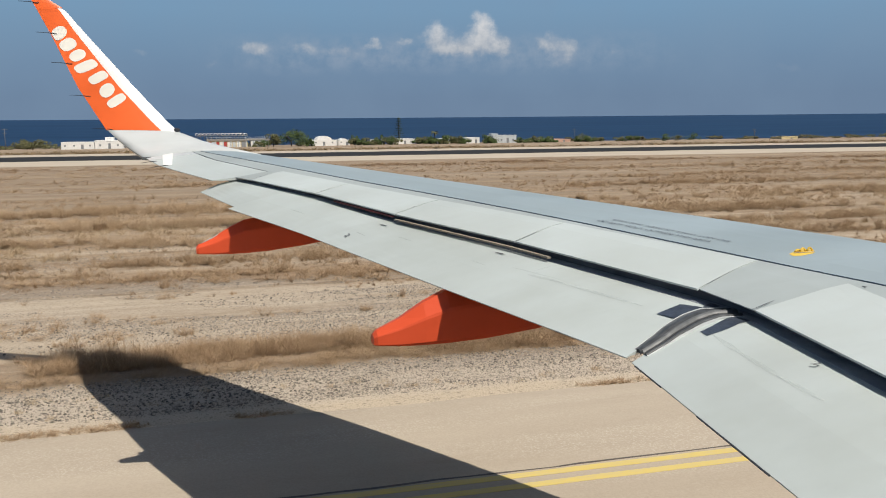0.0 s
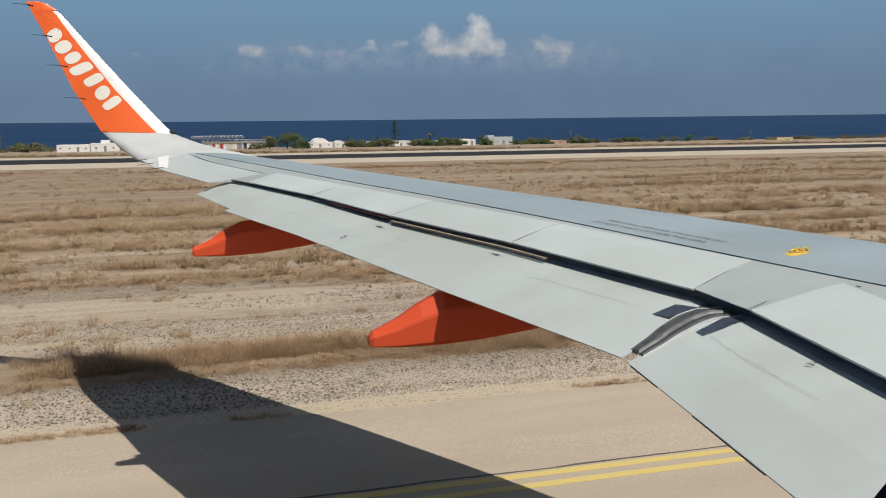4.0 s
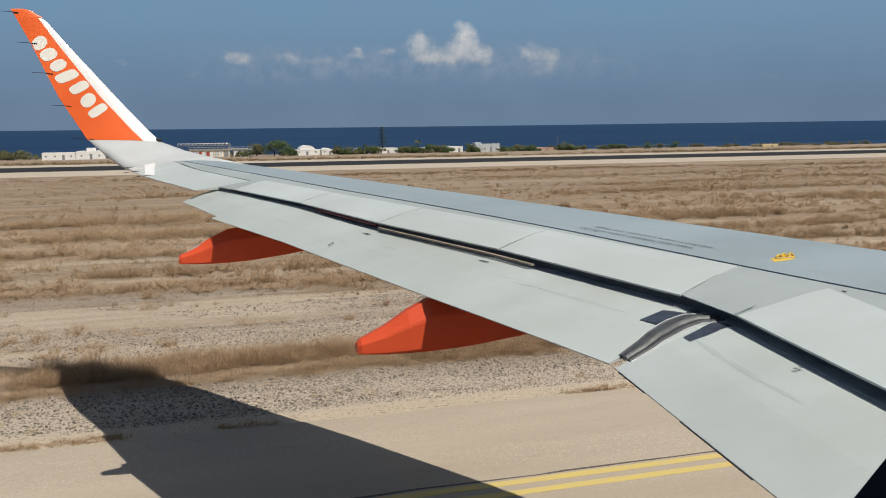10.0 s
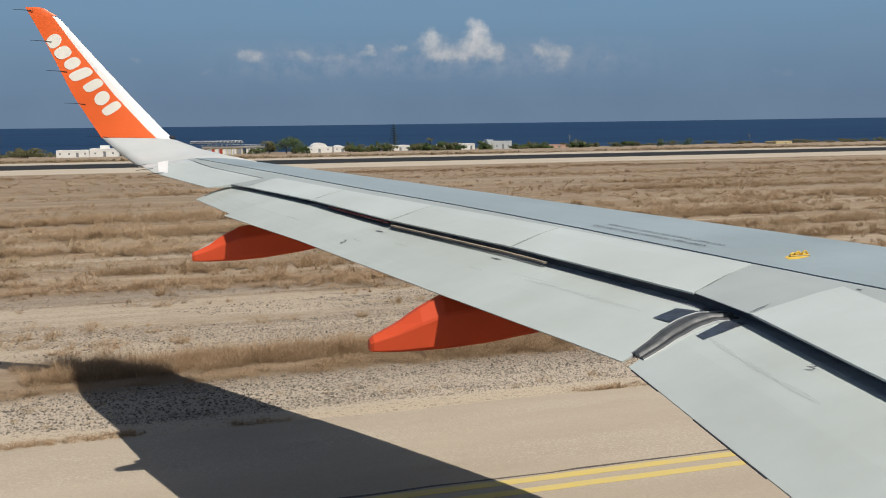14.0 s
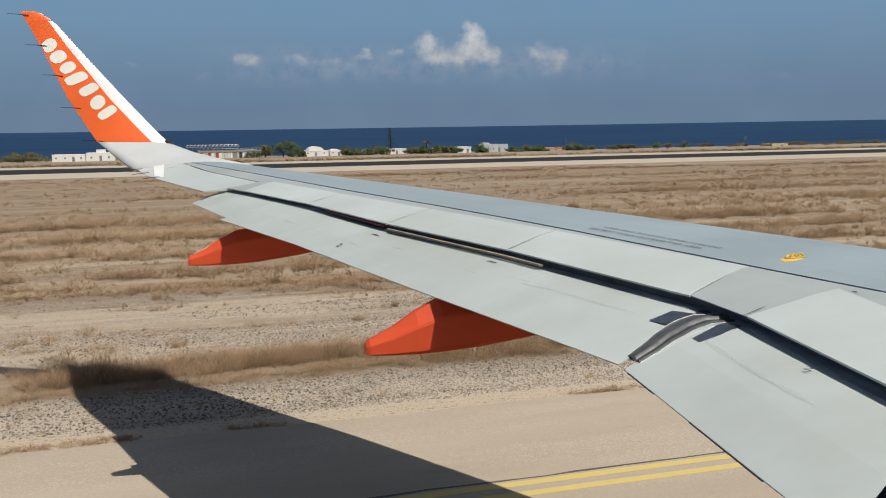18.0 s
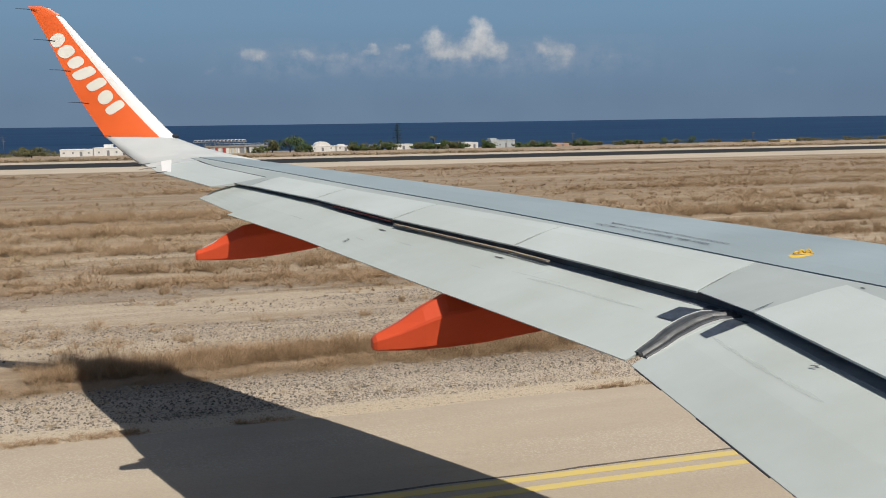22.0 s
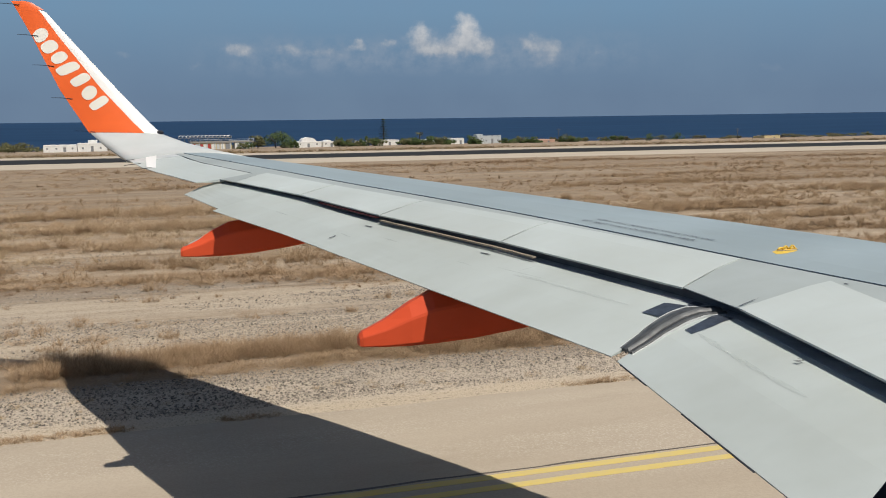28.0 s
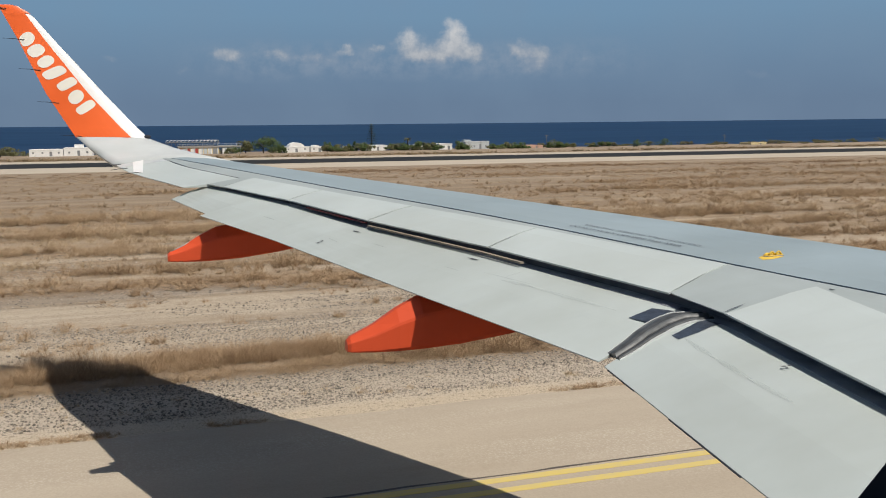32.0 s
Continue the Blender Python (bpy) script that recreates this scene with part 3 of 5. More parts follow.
def quad_panel(name, p, lift, thick, mat, height=upper, n=12):
    """A four-cornered panel on the skin: p holds aft-inner, aft-outer, fore-outer, fore-inner."""
    a, b, c, d = [Vector(v) for v in p]
    rings = []
    for i in range(n + 1):
        t = i / n
        e, f = a.lerp(b, t), d.lerp(c, t)
        row = [e.lerp(f, k / 7) for k in range(8)]
        rings.append([(q.x, q.y, height(q.x, q.y) + lift) for q in row] + [(q.x, q.y, height(q.x, q.y) + lift - thick) for q in reversed(row)])
    return loft(name, rings, mat)


# outboard spoilers, each between two joints that run square to the trailing edge
joints = [((3.16, 6.78), (3.82, 7.10)), ((2.57, 8.60), (3.12, 8.88)), ((1.92, 10.20), (2.44, 10.46)), ((1.38, 11.82), (1.80, 12.02)), ((0.77, 13.22), (1.18, 13.45))]
for (a, d), (b, c) in zip(joints, joints[1:]):
    g = 0.008
    lean = (Vector(b) - Vector(a)).normalized() * g
    q = [Vector(a) + lean, Vector(b) - lean, Vector(c) - lean, Vector(d) + lean]
    part("spoiler", quad_panel("spoiler", q, 0.007, 0.012, M_SPOIL), airplane, "pale grey spoiler panel")
part("inboard_spoiler", quad_panel("inboard_spoiler", [(2.865, 2.3), (3.214, 6.24), (3.97, 6.37), (3.55, 2.3)], 0.007, 0.012, M_SPOIL), airplane, "pale grey inboard spoiler panel")
part("kink_panel", quad_panel("kink_panel", [(3.217, 6.25), (3.172, 6.79), (3.60, 7.04), (3.60, 6.26)], 0.003, 0.006, M_SKIN), airplane, "grey fixed panel between spoilers")
part("end_panel", quad_panel("end_panel", [(0.775, 13.20), (0.60, 13.57), (1.00, 13.57), (1.17, 13.46)], 0.003, 0.010, M_SKIN), airplane, "grey fixed panel beside the aileron")


# flaps
def flap_te(y):
    return interp(y, [(1.5, 2.08), (4.585, 2.266), (6.357, 2.42), (6.367, 2.415), (8.20, 1.839), (10.724, 1.0815), (12.355, 0.4396), (12.396, 0.532), (13.78, 0.122)])


def flap_top(x, y):
    te, nose = flap_te(y), slot_x(y) + 0.22
    s = (x - te) / (nose - te)
    low = interp(y, [(1.5, 0.048), (10.7, 0.048), (12.3, 0.036), (13.8, 0.024)])
    d = interp(y, [(1.5, -0.205), (6.2, -0.20), (10.5, -0.195), (13.6, -0.165)]) - low * (1 - min(1.0, max(0.0, s)))
    return ZK + DIH * (y - YK) + d + interp(s, [(-1, -0.1), (0, 0), (0.35, 0.085), (0.7, 0.133), (0.88, 0.13), (1.0, 0.10)])


def flap_section(y, n=12, skew=0.0):
    te, nose = flap_te(y), slot_x(y) + 0.22
    xs = [te + (nose - te) * i / (n - 1) for i in range(n)]
    if skew:
        xs = [te + (nose - te) * i / (n - 1) for i in range(n)]
        top = [(x, y + skew * (x - te), flap_top(x, y) + DIH * skew * (x - te)) for x in xs]
        return top + [(x, v, z - interp((x - te) / (nose - te), [(0, 0.006), (0.3, 0.05), (0.75, 0.11), (1.0, 0.05)])) for x, v, z in reversed(top)]
    low = [(x, y, flap_top(x, y) - interp((x - te) / (nose - te), [(0, 0.006), (0.3, 0.05), (0.75, 0.11), (1.0, 0.05)])) for x in reversed(xs)]
    return [(x, y, flap_top(x, y)) for x in xs] + low


out_y = [6.34, 6.8, 7.4, 8.20, 8.8, 9.6, 10.724, 11.5, 12.355, 12.396, 12.9, 13.68]
in_y = [1.6, 2.6, 3.6, 4.5, 5.4, 6.17]
outer_flap = part("outboard_flap", loft("outboard_flap", [flap_section(6.336, skew=0.35)] + [flap_section(y) for y in out_y[1:]], M_FLAP), airplane, "pale grey outboard flap, lowered a little")
inner_flap = part("inboard_flap", loft("inboard_flap", [flap_section(y) for y in in_y[:-1]] + [flap_section(6.243, skew=0.35)], M_FLAP), airplane, "pale grey inboard flap, lowered a little")
# wall added over the lit box end, coloured dark for the recess shade
part("flap_cavity", loft("flap_cavity", [[(slot_x(y) + a, y, z) for a, z in ((0.13, upper(slot_x(y) + 0.13, y) - 0.012), (0.13, ZK + DIH * (y - YK) - 0.26), (0.155, ZK + DIH * (y - YK) - 0.26), (0.155, upper(slot_x(y) + 0.155, y) - 0.012))] for y in STATIONS], M_COVE_SHADE), wing_box, "flap cove wall, darkened for the shade in the slot")


def cove_strip(name, y0, y1, mat, dz, dx, w=0.03, t=0.025):
    ys = [y0 + (y1 - y0) * i / 8 for i in range(9)]
    return loft(name, [[(slot_x(y) + dx, y, ZK + DIH * (y - YK) + dz), (slot_x(y) + dx, y, ZK + DIH * (y - YK) + dz + t), (slot_x(y) + dx + w, y, ZK + DIH * (y - YK) + dz + t), (slot_x(y) + dx + w, y, ZK + DIH * (y - YK) + dz)] for y in ys], mat)


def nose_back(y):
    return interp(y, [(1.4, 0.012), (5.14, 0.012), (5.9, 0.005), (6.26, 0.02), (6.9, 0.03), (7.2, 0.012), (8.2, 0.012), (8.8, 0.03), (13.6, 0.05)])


# strip laid over the flap nose to paint the shade in the slot
part("flap_nose_shade", loft("flap_nose_shade", [[(slot_x(y) + nose_back(y), y, flap_top(slot_x(y) + nose_back(y), y) + 0.004), (slot_x(y) + 0.12, y, flap_top(slot_x(y) + 0.12, y) + 0.004), (slot_x(y) + 0.21, y, flap_top(slot_x(y) + 0.21, y) + 0.004), (slot_x(y) + 0.21, y, flap_top(slot_x(y) + 0.21, y) + 0.001), (slot_x(y) + nose_back(y), y, flap_top(slot_x(y) + nose_back(y), y) + 0.001)] for y in STATIONS], M_SLOT_SHADE), airplane, "grey strip on the flap nose, darkened for slot shade")
part("seal_strip", cove_strip("seal_strip", 8.15, 10.15, M_TAN, -0.047, -0.03, 0.03, 0.015), wing_box, "tan rubbing strip in the flap slot")
# the orange fairing's reflection inside the slot, painted as a red strip
part("red_reflection", cove_strip("red_reflection", 10.25, 11.4, M_RED_REFLECTION, -0.030, 0.0, 0.03, 0.013), wing_box, "dark red strip painted as a fairing reflection in the flap slot")

# trailing edge wear strips
for y0, y1 in ((4.77, 5.43), (5.84, 6.19)):
    part("edge_strip", loft("edge_strip", [[(flap_te(y) - 0.007, y, flap_top(flap_te(y), y) - 0.006), (flap_te(y) - 0.007, y, flap_top(flap_te(y), y) - 0.002), (flap_te(y) + 0.001, y, flap_top(flap_te(y) + 0.001, y) - 0.001), (flap_te(y) + 0.001, y, flap_top(flap_te(y), y) - 0.008)] for y in (y0, (y0 + y1) / 2, y1)], M_DARK), inner_flap, "dark trailing edge wear strip")

# aileron
def aileron_section(y, n=10):
    a, b = aileron_te(y), aileron_te(y) + 0.70
    xs = [a + (b - a) * i / (n - 1) for i in range(n)]
    top = [(x, y, upper(max(x, slot_x(y)), y) - max(0.0, slot_x(y) - x) * 0.10) for x in xs]
    return top + [(x, y, z - 0.008 - 0.09 * (x - a)) for x, _, z in reversed(top)]


part("aileron", loft("aileron", [aileron_section(y) for y in (13.572, 14.2, 14.9, 15.6, 16.2)], M_SPOIL), airplane, "pale grey aileron")
part("tip_panel", loft("tip_panel", [aileron_section(y) for y in (16.22, 16.4, 16.6)], M_TIP), airplane, "light wing tip panel")
part("aileron_seam", loft("aileron_seam", [[(aileron_te(y) + 0.70, y, upper(aileron_te(y) + 0.7, y) - 0.02), (aileron_te(y) + 0.70, y, upper(aileron_te(y) + 0.70, y) + 0.002), (aileron_te(y) + 0.714, y, upper(aileron_te(y) + 0.714, y) + 0.002), (aileron_te(y) + 0.714, y, upper(aileron_te(y) + 0.73, y) - 0.02)] for y in (13.6, 14.4, 15.2, 16.2)], M_DARK), airplane, "dark aileron hinge seam")

def patch_ball(c, r, mat, n=10):
    rings = []
    for i in range(1, n):
        a = math.pi * i / n
        rings.append([(c[0] + r[0] * math.sin(a) * math.cos(2 * math.pi * k / 12), c[1] + r[1] * math.sin(a) * math.sin(2 * math.pi * k / 12), c[2] + r[2] * math.cos(a)) for k in range(12)])
    return loft("ball", rings, mat, smooth=True)


# winglet: blended root, white blade, orange skin
TIPLINE = [((-0.63, 16.6, 3.93), (1.17, 16.6, 3.96)), ((-0.76, 17.05, 3.99), (0.72, 17.0, 4.06)), ((-0.96, 17.26, 4.13), (0.28, 17.24, 4.18)), ((-1.21, 17.36, 4.37), (-0.10, 17.35, 4.33)),
           ((-1.30, 17.39, 4.52), (-0.28, 17.39, 4.51)), ((-1.62, 17.50, 5.06), (-0.76, 17.50, 5.06)), ((-2.00, 17.67, 5.91), (-1.47, 17.67, 5.91)), ((-2.17, 17.74, 6.25), (-1.76, 17.74, 6.27)), ((-2.27, 17.78, 6.44), (-1.98, 17.78, 6.44))]


def blade_ring(te, le, a=0.0, b=1.0, grow=0.0, side=None, n=9):
    te, le = Vector(te), Vector(le)
    c = (le - te).length
    near, far = [], []
    for i in range(n):
        s = a + (b - a) * i / (n - 1)
        th = c * 0.055 * math.sqrt(max(0.0, 1 - s)) * (0.25 + 2.2 * min(1, s + 0.02)) * 0.75 + 0.003 + grow
        p = te.lerp(le, s)
        near.append(p + side * th)
        far.append(p - side * th)
    return near + far[::-1]


sides = [Vector(v).normalized() for v in ((0, -0.05, 1), (0, -0.35, 0.94), (0, -0.75, 0.65), (0, -0.95, 0.3), (0, -0.98, 0.2), (0, -0.98, 0.2), (0, -0.98, 0.2), (0, -0.98, 0.2), (0, -0.98, 0.2))]
winglet_root = part("winglet_root", loft("winglet_root", [blade_ring(*TIPLINE[i], side=sides[i]) for i in range(0, 4)], M_TIP, smooth=True), airplane, "light grey curved winglet root")
part("winglet_blade", loft("winglet_blade", [blade_ring(*TIPLINE[i], side=sides[i]) for i in range(3, 9)], M_WHITE, caps=False, smooth=True), airplane, "white winglet blade with swept leading edge")
orange = part("winglet_panel", loft("winglet_panel", [blade_ring(*TIPLINE[i], -0.012, (0.75, 0.75, 0.72, 0.73, 0.79)[i - 3], 0.004, sides[i]) for i in range(3, 8)] + [blade_ring((-2.20, 17.75, 6.31), (-1.82, 17.75, 6.33), -0.012, 0.80, 0.004, sides[8])], M_ORANGE), airplane, "orange painted winglet side")
part("winglet_cap", loft("winglet_cap", [blade_ring((-2.20, 17.75, 6.31), (-1.82, 17.75, 6.33), -0.012, 1.02, 0.004, sides[8]), blade_ring((-2.27, 17.78, 6.44), (-2.00, 17.78, 6.44), -0.01, 1.02, 0.0045, sides[8]), blade_ring((-2.29, 17.785, 6.46), (-2.08, 17.785, 6.465), 0, 1, 0.0, sides[8])], M_ORANGE), airplane, "orange winglet tip")
# plain white rounded shapes
def blade_at(z, f):
    """A place on the near face of the winglet, f along the chord from the trailing edge."""
    te = Vector([interp(z, [(p[0][2], p[0][i]) for p in TIPLINE[3:]]) for i in range(3)])
    le = Vector([interp(z, [(p[1][2], p[1][i]) for p in TIPLINE[3:]]) for i in range(3)])
    c = (le - te).length
    th = c * 0.055 * math.sqrt(max(0.0, 1 - f)) * (0.25 + 2.2 * min(1, f + 0.02)) * 0.75 + 0.003 + 0.004
    return te.lerp(le, f) + sides[8] * th


# x, z, half width along the row, half height across it, shear, roundness
SHAPES = ((-1.876, 5.917, 0.098, 0.125, 0.0, 0.9), (-1.749, 5.735, 0.098, 0.125, 0.02, 0.8), (-1.612, 5.562, 0.088, 0.125, 0.02, 0.85), (-1.492, 5.388, 0.084, 0.168, 0.05, 0.6),
          (-1.312, 5.208, 0.078, 0.150, 0.03, 0.6), (-1.186, 5.000, 0.100, 0.125, 0.0, 0.9), (-1.048, 4.836, 0.072, 0.155, 0.02, 0.6))
ROW = Vector((0.655, -0.756))        # the way the row of shapes runs, in x and z
for sx_, sz_, w, h, shear, p in SHAPES:
    rings, n = [], 28
    for shrink, lift in ((1.0, 0.001), (1.0, 0.004), (0.8, 0.004), (0.55, 0.004), (0.3, 0.004), (0.04, 0.004)):
        ring = []
        for k in range(n):
            a = 2 * math.pi * k / n
            ca, sa = math.cos(a), math.sin(a)
            u, v = w * math.copysign(abs(ca) ** p, ca) * shrink, h * math.copysign(abs(sa) ** p, sa) * shrink
            u += shear * v / h
            x, zz = sx_ + u * ROW.x - v * ROW.y, sz_ + u * ROW.y + v * ROW.x
            te = interp(zz, [(q[0][2], q[0][0]) for q in TIPLINE[3:]])
            le = interp(zz, [(q[1][2], q[1][0]) for q in TIPLINE[3:]])
            ring.append(blade_at(zz, min(0.9, max(0.02, (x - te) / (le - te)))) + sides[8] * lift)
        rings.append(ring)
    part("white_shape", loft("white_shape", rings, M_CREAM), orange, "cream white painted shape")
part("tip_light", patch_ball((-0.13, 17.35, 4.36), (0.055, 0.025, 0.036), M_DARK), winglet_root, "small dark light housing at the winglet root")
# static wicks
for z in (6.42, 5.93, 5.45, 4.93, 4.40):
    x = interp(z, [(4.37, -1.21), (4.52, -1.30), (5.06, -1.62), (5.91, -2.0), (6.44, -2.27)])
    y = 17.35 + 0.2 * (z - 4.3)
    part("static_wick", tube("static_wick", [(x + 0.10, y - 0.036, z - 0.020), (x + 0.02, y - 0.022, z - 0.010), (x - 0.08, y, z), (x - 0.22, y, z + 0.005)], [0.006, 0.007, 0.005, 0.003], M_DARK, 6), orange, "thin black static wick")


for x, y in ((-0.63, 16.55), (-0.52, 16.0), (-0.36, 15.4)):
    z = upper(slot_x(y), y) - max(0.0, slot_x(y) - x) * 0.10
    part("static_wick", tube("static_wick", [(x + 0.10, y, z + 0.012), (x - 0.03, y, z + 0.004), (x - 0.14, y, z - 0.012)], [0.006, 0.005, 0.003], M_DARK, 6), airplane, "thin black static wick")


# flap track fairings
def fairing(tip, y, z, k=1.0):
    """A pod under the flap with a wedge-shaped tail: tip is its aft end."""
    spec = [(0.0, 0.085, 0.005, 0.055), (0.025, 0.11, 0.0, 0.07), (0.20, 0.19, -0.01, 0.095), (0.38, 0.30, -0.012, 0.12), (0.56, 0.385, -0.008, 0.135), (0.85, 0.43, 0.01, 0.15), (1.25, 0.45, 0.06, 0.16), (1.8, 0.46, 0.15, 0.15), (2.3, 0.45, 0.27, 0.10), (2.6, 0.42, 0.33, 0.05)]
    rings = []
    for dx, zt, zb, w in spec:
        x, w, zt, zb = tip + dx * k, w * k, z + zt * k, z + zb * k
        h = zt - zb
        rings.append([(x, y - w * 0.25, zt), (x, y - w * 0.95, zt - h * 0.30), (x, y - w, zt - h * 0.36), (x, y - w, zb + h * 0.10), (x, y - w * 0.85, zb + h * 0.02), (x, y - w * 0.5, zb), (x, y + w * 0.5, zb), (x, y + w * 0.85, zb + h * 0.02), (x, y + w, zb + h * 0.10), (x, y + w, zt - h * 0.36), (x, y + w * 0.95, zt - h * 0.30), (x, y + w * 0.25, zt)])
    pod = part("flap_fairing", loft("flap_fairing", rings, M_ORANGE2), airplane, "orange flap track fairing with blunt wedge tail")
    if y > 12:
        edge = [Vector(rings[i][0]).lerp(Vector(rings[i + 1][0]), t) for i, t in ((1, 0.1), (1, 0.5), (1, 0.95), (2, 0.3))]
        part("worn_edge", tube("worn_edge", [(p.x, p.y, p.z + 0.002) for p in edge], [0.003, 0.007, 0.006, 0.002], M_HOUSE2, 6), pod, "pale chipped paint along an edge")
    return pod


fairing(1.303, 8.293, 2.776, 1.03)
fairing(0.063, 12.35, 2.976, 0.976)
fairing(1.93, 4.50, 2.62)

# seal where the two flaps meet: arched rubber bands over the gap
SEAL = [(0.0, (2.507, 6.305)), (0.2, (2.653, 6.347)), (0.42, (2.808, 6.413)), (0.62, (2.953, 6.474)), (0.8, (3.082, 6.497)), (0.92, (3.16, 6.492)), (1.0, (3.25, 6.49))]


def band(o0, o1, rise, mat, lift=0.004):
    rings = []
    for i in range(21):
        t = i / 20
        x, y = interp(t, [(a, p[0]) for a, p in SEAL]), interp(t, [(a, p[1]) for a, p in SEAL])
        row = []
        for k in range(6):
            q = k / 5
            yy = y + (o0 + (o1 - o0) * q) * (0.74 + 0.26 * min(1.0, 2 * t))
            row.append((x, yy, flap_top(x, yy) + lift + rise * math.sin(math.pi * (0.08 + 0.84 * q)) + 0.012 * math.sin(math.pi * t)))
        rings.append(row + [(x, p[1], p[2] - 0.02) for p in reversed(row)])
    return loft("seal_band", rings, mat)


part("seal_band", band(0.022, 0.085, 0.010, M_RUBBER), airplane, "grey rubber seal band between flaps")
part("seal_edge", band(0.087, 0.112, 0.002, M_RUBBER2, 0.001), airplane, "thin grey sealant edge")
part("seal_band", band(-0.026, 0.020, 0.020, M_RUBBER2), airplane, "paler arched rubber seal band")
part("seal_band", band(-0.044, -0.028, 0.004, M_DARK, 0.0), airplane, "dark groove beside the seal")
part("seal_band", band(-0.082, -0.046, 0.011, M_RUBBER), airplane, "grey rubber seal band between flaps")
part("seal_edge", band(0.114, 0.119, 0.002, M_TIP, 0.004), airplane, "pale sealant line beside the seal")
part("seal_edge", band(-0.089, -0.084, 0.002, M_TIP, 0.004), airplane, "pale sealant line beside the seal")


def patch(name, pts, lift, thick, mat, height=upper, cuts=6):
    """A thin many-sided plate that lies on a surface: pts are x, y in turn."""
    b = bmesh.new()
    b.faces.new([b.verts.new((x, y, 0)) for x, y in pts])
    bmesh.ops.triangulate(b, faces=b.faces)
    bmesh.ops.subdivide_edges(b, edges=b.edges[:], cuts=cuts, use_grid_fill=True)
    bmesh.ops.recalc_face_normals(b, faces=b.faces)
    if sum(f.normal.z for f in b.faces) < 0:
        bmesh.ops.reverse_faces(b, faces=b.faces)
    for v in b.verts:
        v.co.z = height(v.co.x, v.co.y) + lift
    me = bpy.data.meshes.new(name)
    b.to_mesh(me)
    b.free()
    me.materials.append(mat)
    return me


part("wear_pad", patch("wear_pad", [(2.83, 6.72), (2.912, 6.495), (3.088, 6.559), (3.11, 6.659), (3.022, 6.77)], 0.005, 0.004, M_PAD, flap_top), outer_flap, "dark metal wear pad")
part("wear_pad", patch("wear_pad", [(2.889, 6.308), (2.883, 6.224), (3.036, 6.244), (3.234, 6.307), (3.182, 6.413), (3.035, 6.359)], 0.005, 0.004, M_PAD, flap_top), inner_flap, "dark metal wear pad")
part("wear_pad", patch("wear_pad", [(3.111, 6.58), (3.128, 6.667), (3.215, 6.724), (3.235, 6.642)], 0.005, 0.004, M_PAD, flap_top), outer_flap, "dark metal wear pad")


# extended slat under the leading edge
def slat_section(y):
    a = lead_x(y)
    k = interp(y, [(2.0, 1.0), (11.0, 0.95), (14.0, 0.75), (15.9, 0.5)])
    zc = ZK + DIH * (y - YK)
    e = interp(y, [(2.0, 0.45), (10.5, 0.44), (12.5, 0.36), (14.0, 0.22), (15.9, 0.08)])
    return [(a + e - 0.05, y, zc - 0.34 * k), (a + e, y, zc - 0.27 * k), (a + e - 0.04, y, zc - 0.20 * k), (a + 0.02, y, zc - 0.115 * k), (a - 0.20, y, zc - 0.10 * k), (a - 0.20, y, zc - 0.125 * k), (a, y, zc - 0.17 * k), (a + 0.12 * k, y, zc - 0.30 * k)]


slat_cuts = [3.0, 6.4, 8.8, 11.2, 13.6, 15.9]
for a, b in zip(slat_cuts, slat_cuts[1:]):
    part("slat", loft("slat", [slat_section(a + 0.01 + (b - a - 0.02) * i / 5) for i in range(6)], M_SLAT), airplane, "bluish grey leading edge slat, extended")

# ---- fuselage around the camera: a plain shell with one window, and main gear ----
FZ, FR = 4.15, 1.98          # axis height and radius


# unseen shell, added closed to keep the sun off the window lining
def hull():
    """A barrel with an opening at the cabin window."""
    xs = [-14, -9, -6, -3, -1.2, -0.36, 0.46, 1.2, 3, 6, 10, 15, 20]
    half = math.asin(0.36 / FR)
    mid = math.asin((4.49 - FZ) / FR)
    cuts = [mid - half + 0.0, mid + half]
    n = 40
    angs = sorted([cuts[1] + (2 * math.pi - (cuts[1] - cuts[0])) * k / n for k in range(n + 1)])
    verts, faces = [], []
    for r in (FR, FR - 0.05):
        for x in xs:
            for a in angs:
                verts.append((x, r * math.cos(a), FZ + r * math.sin(a)))
    m = len(angs)
    block = len(xs) * m
    for s in (0, block):
        for i in range(len(xs) - 1):
            for j in range(m):
                if j == m - 1 and xs[i] == -0.36:
                    continue
                k = (j + 1) % m
                faces.append((s + i * m + j, s + (i + 1) * m + j, s + (i + 1) * m + k, s + i * m + k))
    for e in (0, len(xs) - 1):
        faces.append(tuple(e * m + j for j in range(m)))
    return from_lists("fuselage", verts, faces, M_HULL, True)


part("fuselage", hull(), airplane, "white fuselage barrel")


